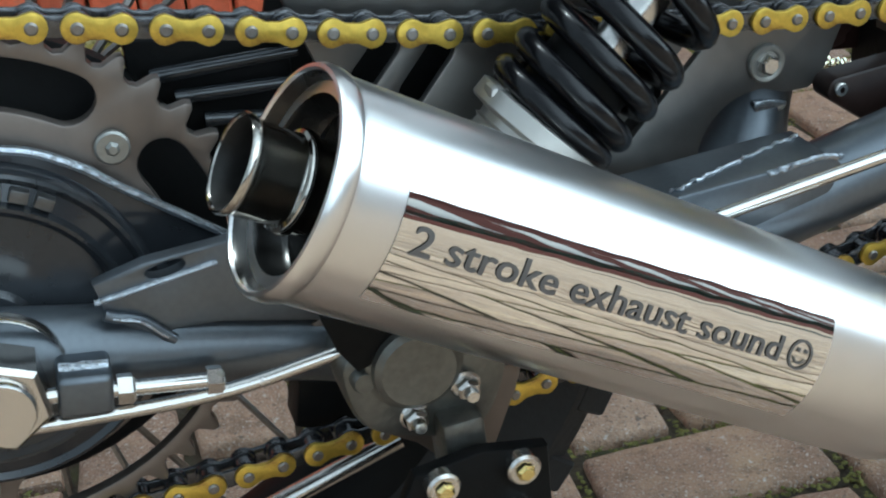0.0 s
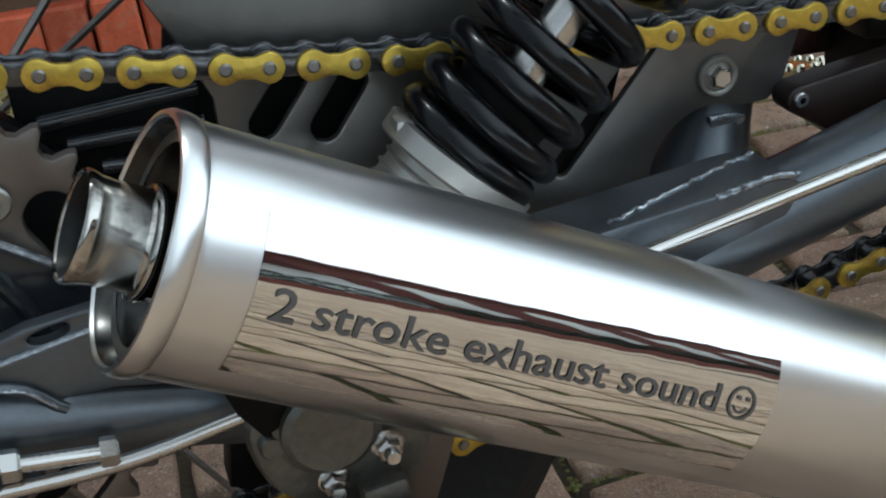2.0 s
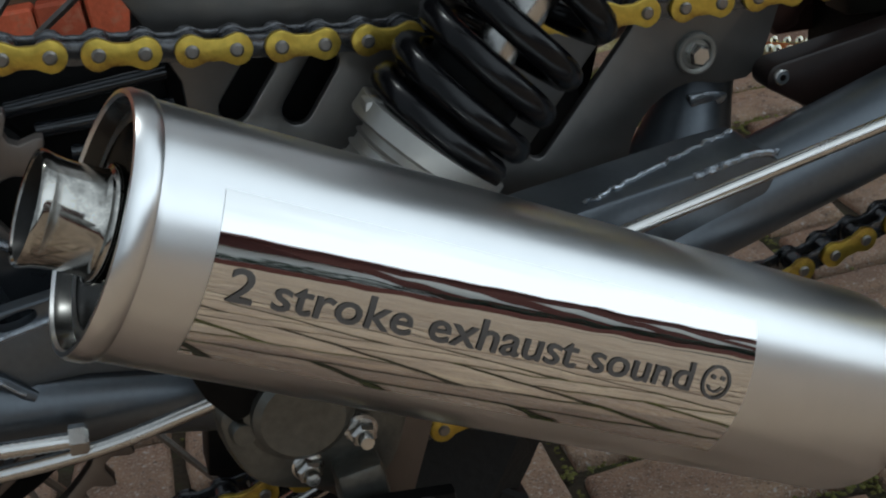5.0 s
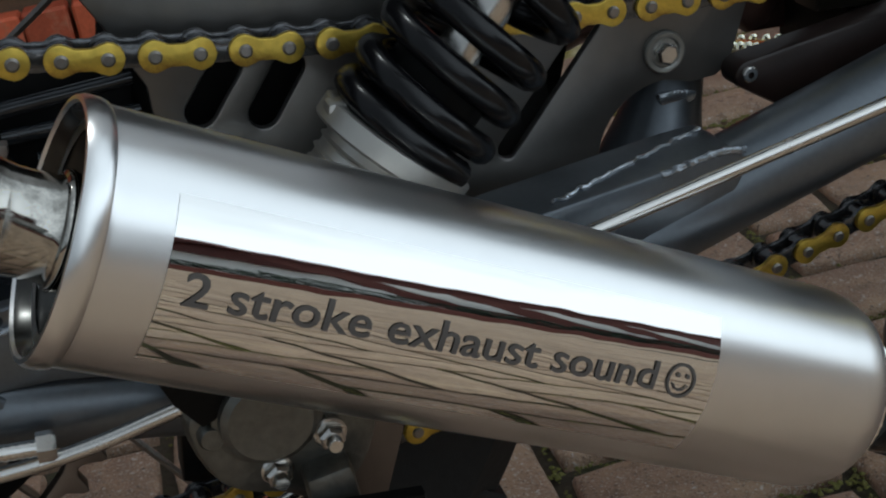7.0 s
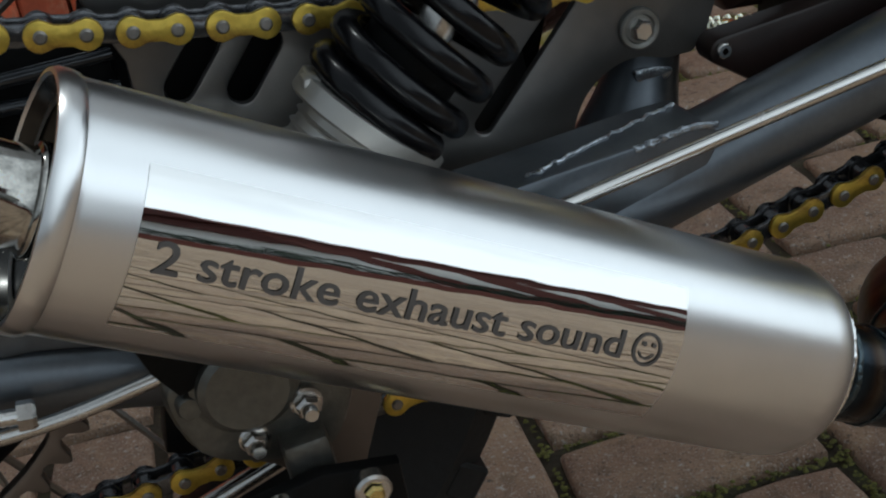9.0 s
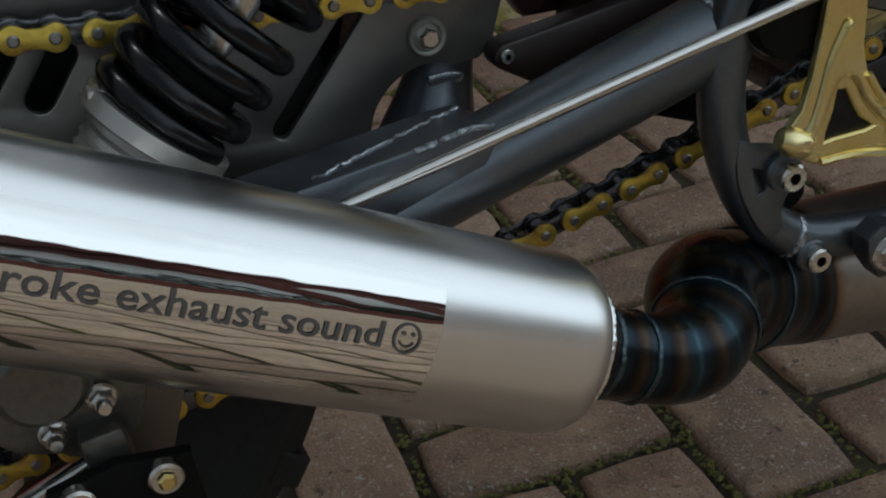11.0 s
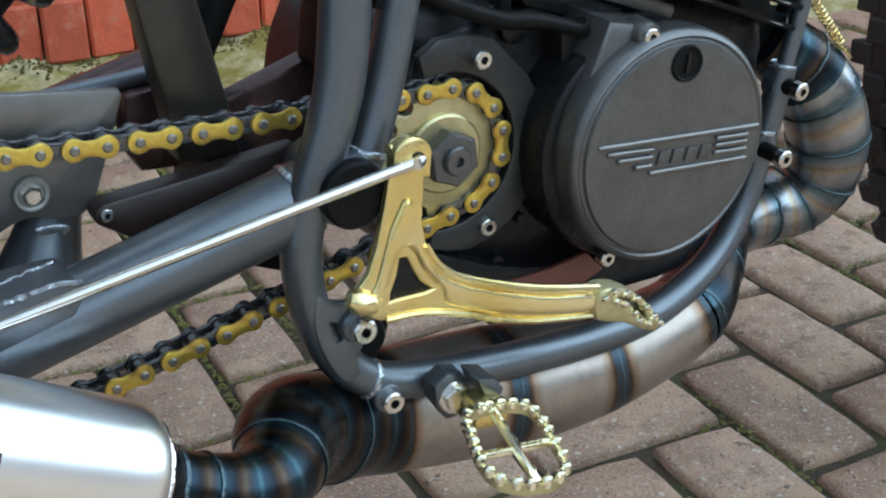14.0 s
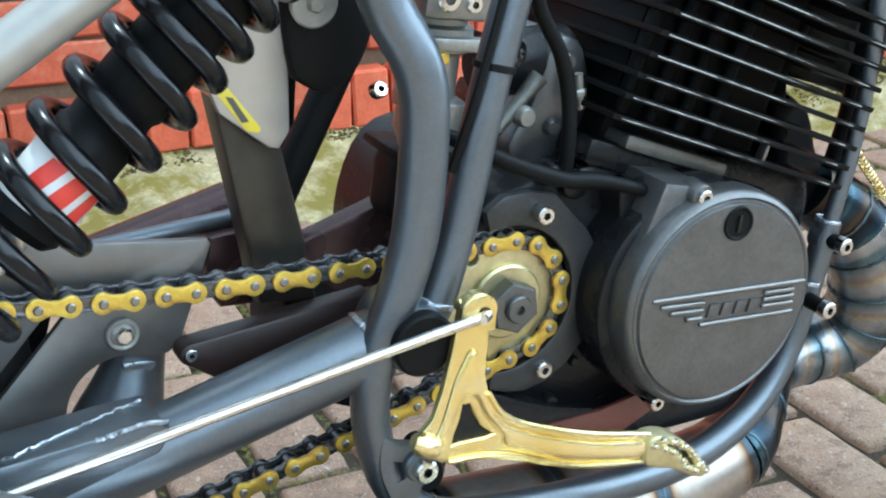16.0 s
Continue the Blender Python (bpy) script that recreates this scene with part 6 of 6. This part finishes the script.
def worn_paver(seed):
    """A paver with rounded, slightly chipped edges."""
    r = random.Random(seed)
    l, w = 2 * PW - 0.0125, PW - 0.0125
    edge = [(-1 + 0.4 * k, -1) for k in range(5)] + [(1, -1), (1, 0)] + [(1 - 0.4 * k, 1) for k in range(5)] + [(-1, 1), (-1, 0)]
    bm = bmesh.new()
    wear = []
    for sx, sy in edge:
        corner = abs(sx) == 1 and abs(sy) == 1
        wear.append((r.uniform(0.0, 0.0014) + (0.0025 if corner else 0), r.uniform(0.005, 0.009) + (r.uniform(0.002, 0.006) if r.random() < 0.15 else 0)))
    rings = []
    for f, z in ((1.0, 0.0), (0.3, 0.35), (0.0, 1.0), (0.0, 4.0)):
        rings.append([bm.verts.new((sx * (l / 2 - cut - f * b), sy * (w / 2 - cut - f * b), -z * min(b, 0.0075))) for (sx, sy), (cut, b) in zip(edge, wear)])
    bm.faces.new(rings[0])
    for a, c in zip(rings, rings[1:]):
        for k in range(len(edge)):
            j = (k + 1) % len(edge)
            bm.faces.new((a[k], a[j], c[j], c[k]))
    bmesh.ops.recalc_face_normals(bm, faces=bm.faces)
    me = bpy.data.meshes.new("paver")
    bm.to_mesh(me)
    bm.free()
    me.materials.append(M["paver"])
    me.polygons.foreach_set("use_smooth", [True] * len(me.polygons))
    me.set_sharp_from_angle(angle=radians(50))
    return me

pave_me = [worn_paver(k) for k in range(9)]
rest, buff = bmesh.new(), bmesh.new()
count = 0
rnd = random.Random(7)
for k in range(-70, 71):
    for s in range(-18, 19):
        for kind in (0, 1):
            if kind == 0:
                l, q, turn = k + 1 + 4 * s, -k + 0.5, 0
            else:
                l, q, turn = k + 0.5 + 4 * s, -k - 1, 90
            c = PO + (LX * l + SX * q) * PW
            if not (-6.0 < c.x < 7.0 and -4.95 < c.y < 2.2):
                continue
            w = WALL.inverted() @ Vector((c.x, c.y, 0))
            if w.y > -0.08:
                continue
            m = Matrix.Translation((c.x, c.y, rnd.uniform(-0.0015, 0.0015))) @ Matrix.Rotation(radians(PA + turn), 4, "Z") @ Euler((rnd.uniform(-0.008, 0.008), rnd.uniform(-0.006, 0.006), rnd.uniform(-0.008, 0.008))).to_matrix().to_4x4()
            if -0.75 < c.x < 1.75 and -0.2 < c.y < 1.35 and count < 300 and not (c.x < -0.1 and c.y > 0.75) and c.x > -0.75 + 0.4 * max(0.0, c.y):
                ob = new("paver", pave_me[(count * 5 + k) % 9])
                ob.parent = ground
                ob.matrix_local = m
                count += 1
            else:
                paver_bmesh(buff if c.y < -0.4 else rest, m)
buff_ob = part("buff_paving", buff, "paver_sunlit", ground, "buff block paving, its sunlit look put into the colour", unit=1)
tagged(buff_ob, kind="stuff")
rest_ob = part("paving", rest, "paver_far", ground, "brown clay block paving", unit=1)
tagged(rest_ob, kind="stuff")

# moss in the joints
def moss_clumps():
    verts, faces = [], []
    r2 = random.Random(11)
    def clump(x, y, z, r):
        base = len(verts)
        verts.append((x, y, z + r * r2.uniform(0.3, 0.6)))
        n = 6
        for ring, (k, h) in enumerate(((0.6, 0.3), (1.0, 0.0))):
            for j in range(n):
                a = 2 * math.pi * (j + 0.5 * ring) / n + r2.uniform(-0.2, 0.2)
                q = r * k * r2.uniform(0.75, 1.25)
                verts.append((x + q * math.cos(a), y + q * math.sin(a), z + r * h * r2.uniform(0.7, 1.2)))
        for j in range(n):
            a, b = base + 1 + j, base + 1 + (j + 1) % n
            c, d = base + 1 + n + j, base + 1 + n + (j + 1) % n
            faces.append((base, a, b))
            faces.append((a, c, d, b))
    for _ in range(110000):
        l, s = r2.uniform(-14, 12), r2.uniform(-12, 18)
        if r2.random() < 0.5:
            l = round(l) + r2.gauss(0, 0.022)
        else:
            s = round(s) + r2.gauss(0, 0.022)
        c = PO + (LX * l + SX * s) * PW
        if not (-1.0 < c.x < 1.9 and -0.6 < c.y < 1.6):
            continue
        near_wall = max(0.0, (c.y - 0.55) / 0.7)
        if noise.noise((c.x * 5, c.y * 5, 0)) + 0.55 * near_wall + r2.uniform(-0.25, 0.25) < (0.25 if c.x > 0.25 and c.y < 0.55 else 0.14):
            continue
        # only on joints, not on the paver faces
        i, j = math.floor(l), math.floor(s)
        fl, fs = l - i, s - j
        d = (i + j) % 4
        inside_long = (fs > 0.07 and fs < 0.93) and (fl < 0.07 or fl > 0.93)
        # long pavers run over two cells: skip the seam in their middle
        if inside_long and ((fl < 0.5 and d == 1) or (fl > 0.5 and d == 0)):
            continue
        inside_cross = (fl > 0.07 and fl < 0.93) and (fs < 0.07 or fs > 0.93)
        if inside_cross and ((fs < 0.5 and d == 3) or (fs > 0.5 and d == 2)):
            continue
        clump(c.x, c.y, -0.009 + r2.uniform(0, 0.005), r2.uniform(0.001, 0.003) + 0.0025 * near_wall * r2.random())
    me = bpy.data.meshes.new("moss")
    me.from_pydata(verts, [], faces)
    me.materials.append(M["moss"])
    me.polygons.foreach_set("use_smooth", [True] * len(me.polygons))
    return me

tagged(new("moss", moss_clumps()), "yellow-green moss growing in the paving joints", "moss", kind="stuff")


# moss on the footing and in the crack under the bricks
def footing_moss():
    verts, faces = [], []
    r6 = random.Random(21)
    for _ in range(26000):
        x, k = r6.uniform(-1.3, 3.05), r6.random() ** 0.6
        if noise.noise((x * 5, k * 2.5, 2)) + 1.1 * (k - 0.75) + r6.uniform(-0.1, 0.1) < 0.1:
            continue
        h = 0.085 * k ** 1.3 + 0.03 * max(0.0, k - 0.55) * noise.noise((x * 14, 1, 8)) * 2 + 0.014 * noise.noise((x * 9, k * 3, 3)) + 0.012 * noise.noise((x * 26, k * 7, 1)) + 0.006
        y, r, base = -0.25 + 0.262 * k, r6.uniform(0.0015, 0.005), len(verts)
        verts.append((x, y - r * 0.3, h + r * 0.7))
        for j in range(6):
            a, q = math.pi * j / 3 + r6.uniform(-0.3, 0.3), r * r6.uniform(0.7, 1.3)
            verts.append((x + q * math.cos(a), y + q * math.sin(a) * 0.7, h - 0.002))
        faces += [(base, base + 1 + j, base + 1 + (j + 1) % 6) for j in range(6)]
    me = bpy.data.meshes.new("wall_moss")
    me.from_pydata(verts, [], faces)
    me.materials.append(M["wall_moss"])
    return me


wall_moss = new("wall_moss", footing_moss())
wall_moss.matrix_world = WALL
tagged(wall_moss, "dark olive moss clinging to the render footing", "moss", kind="stuff")
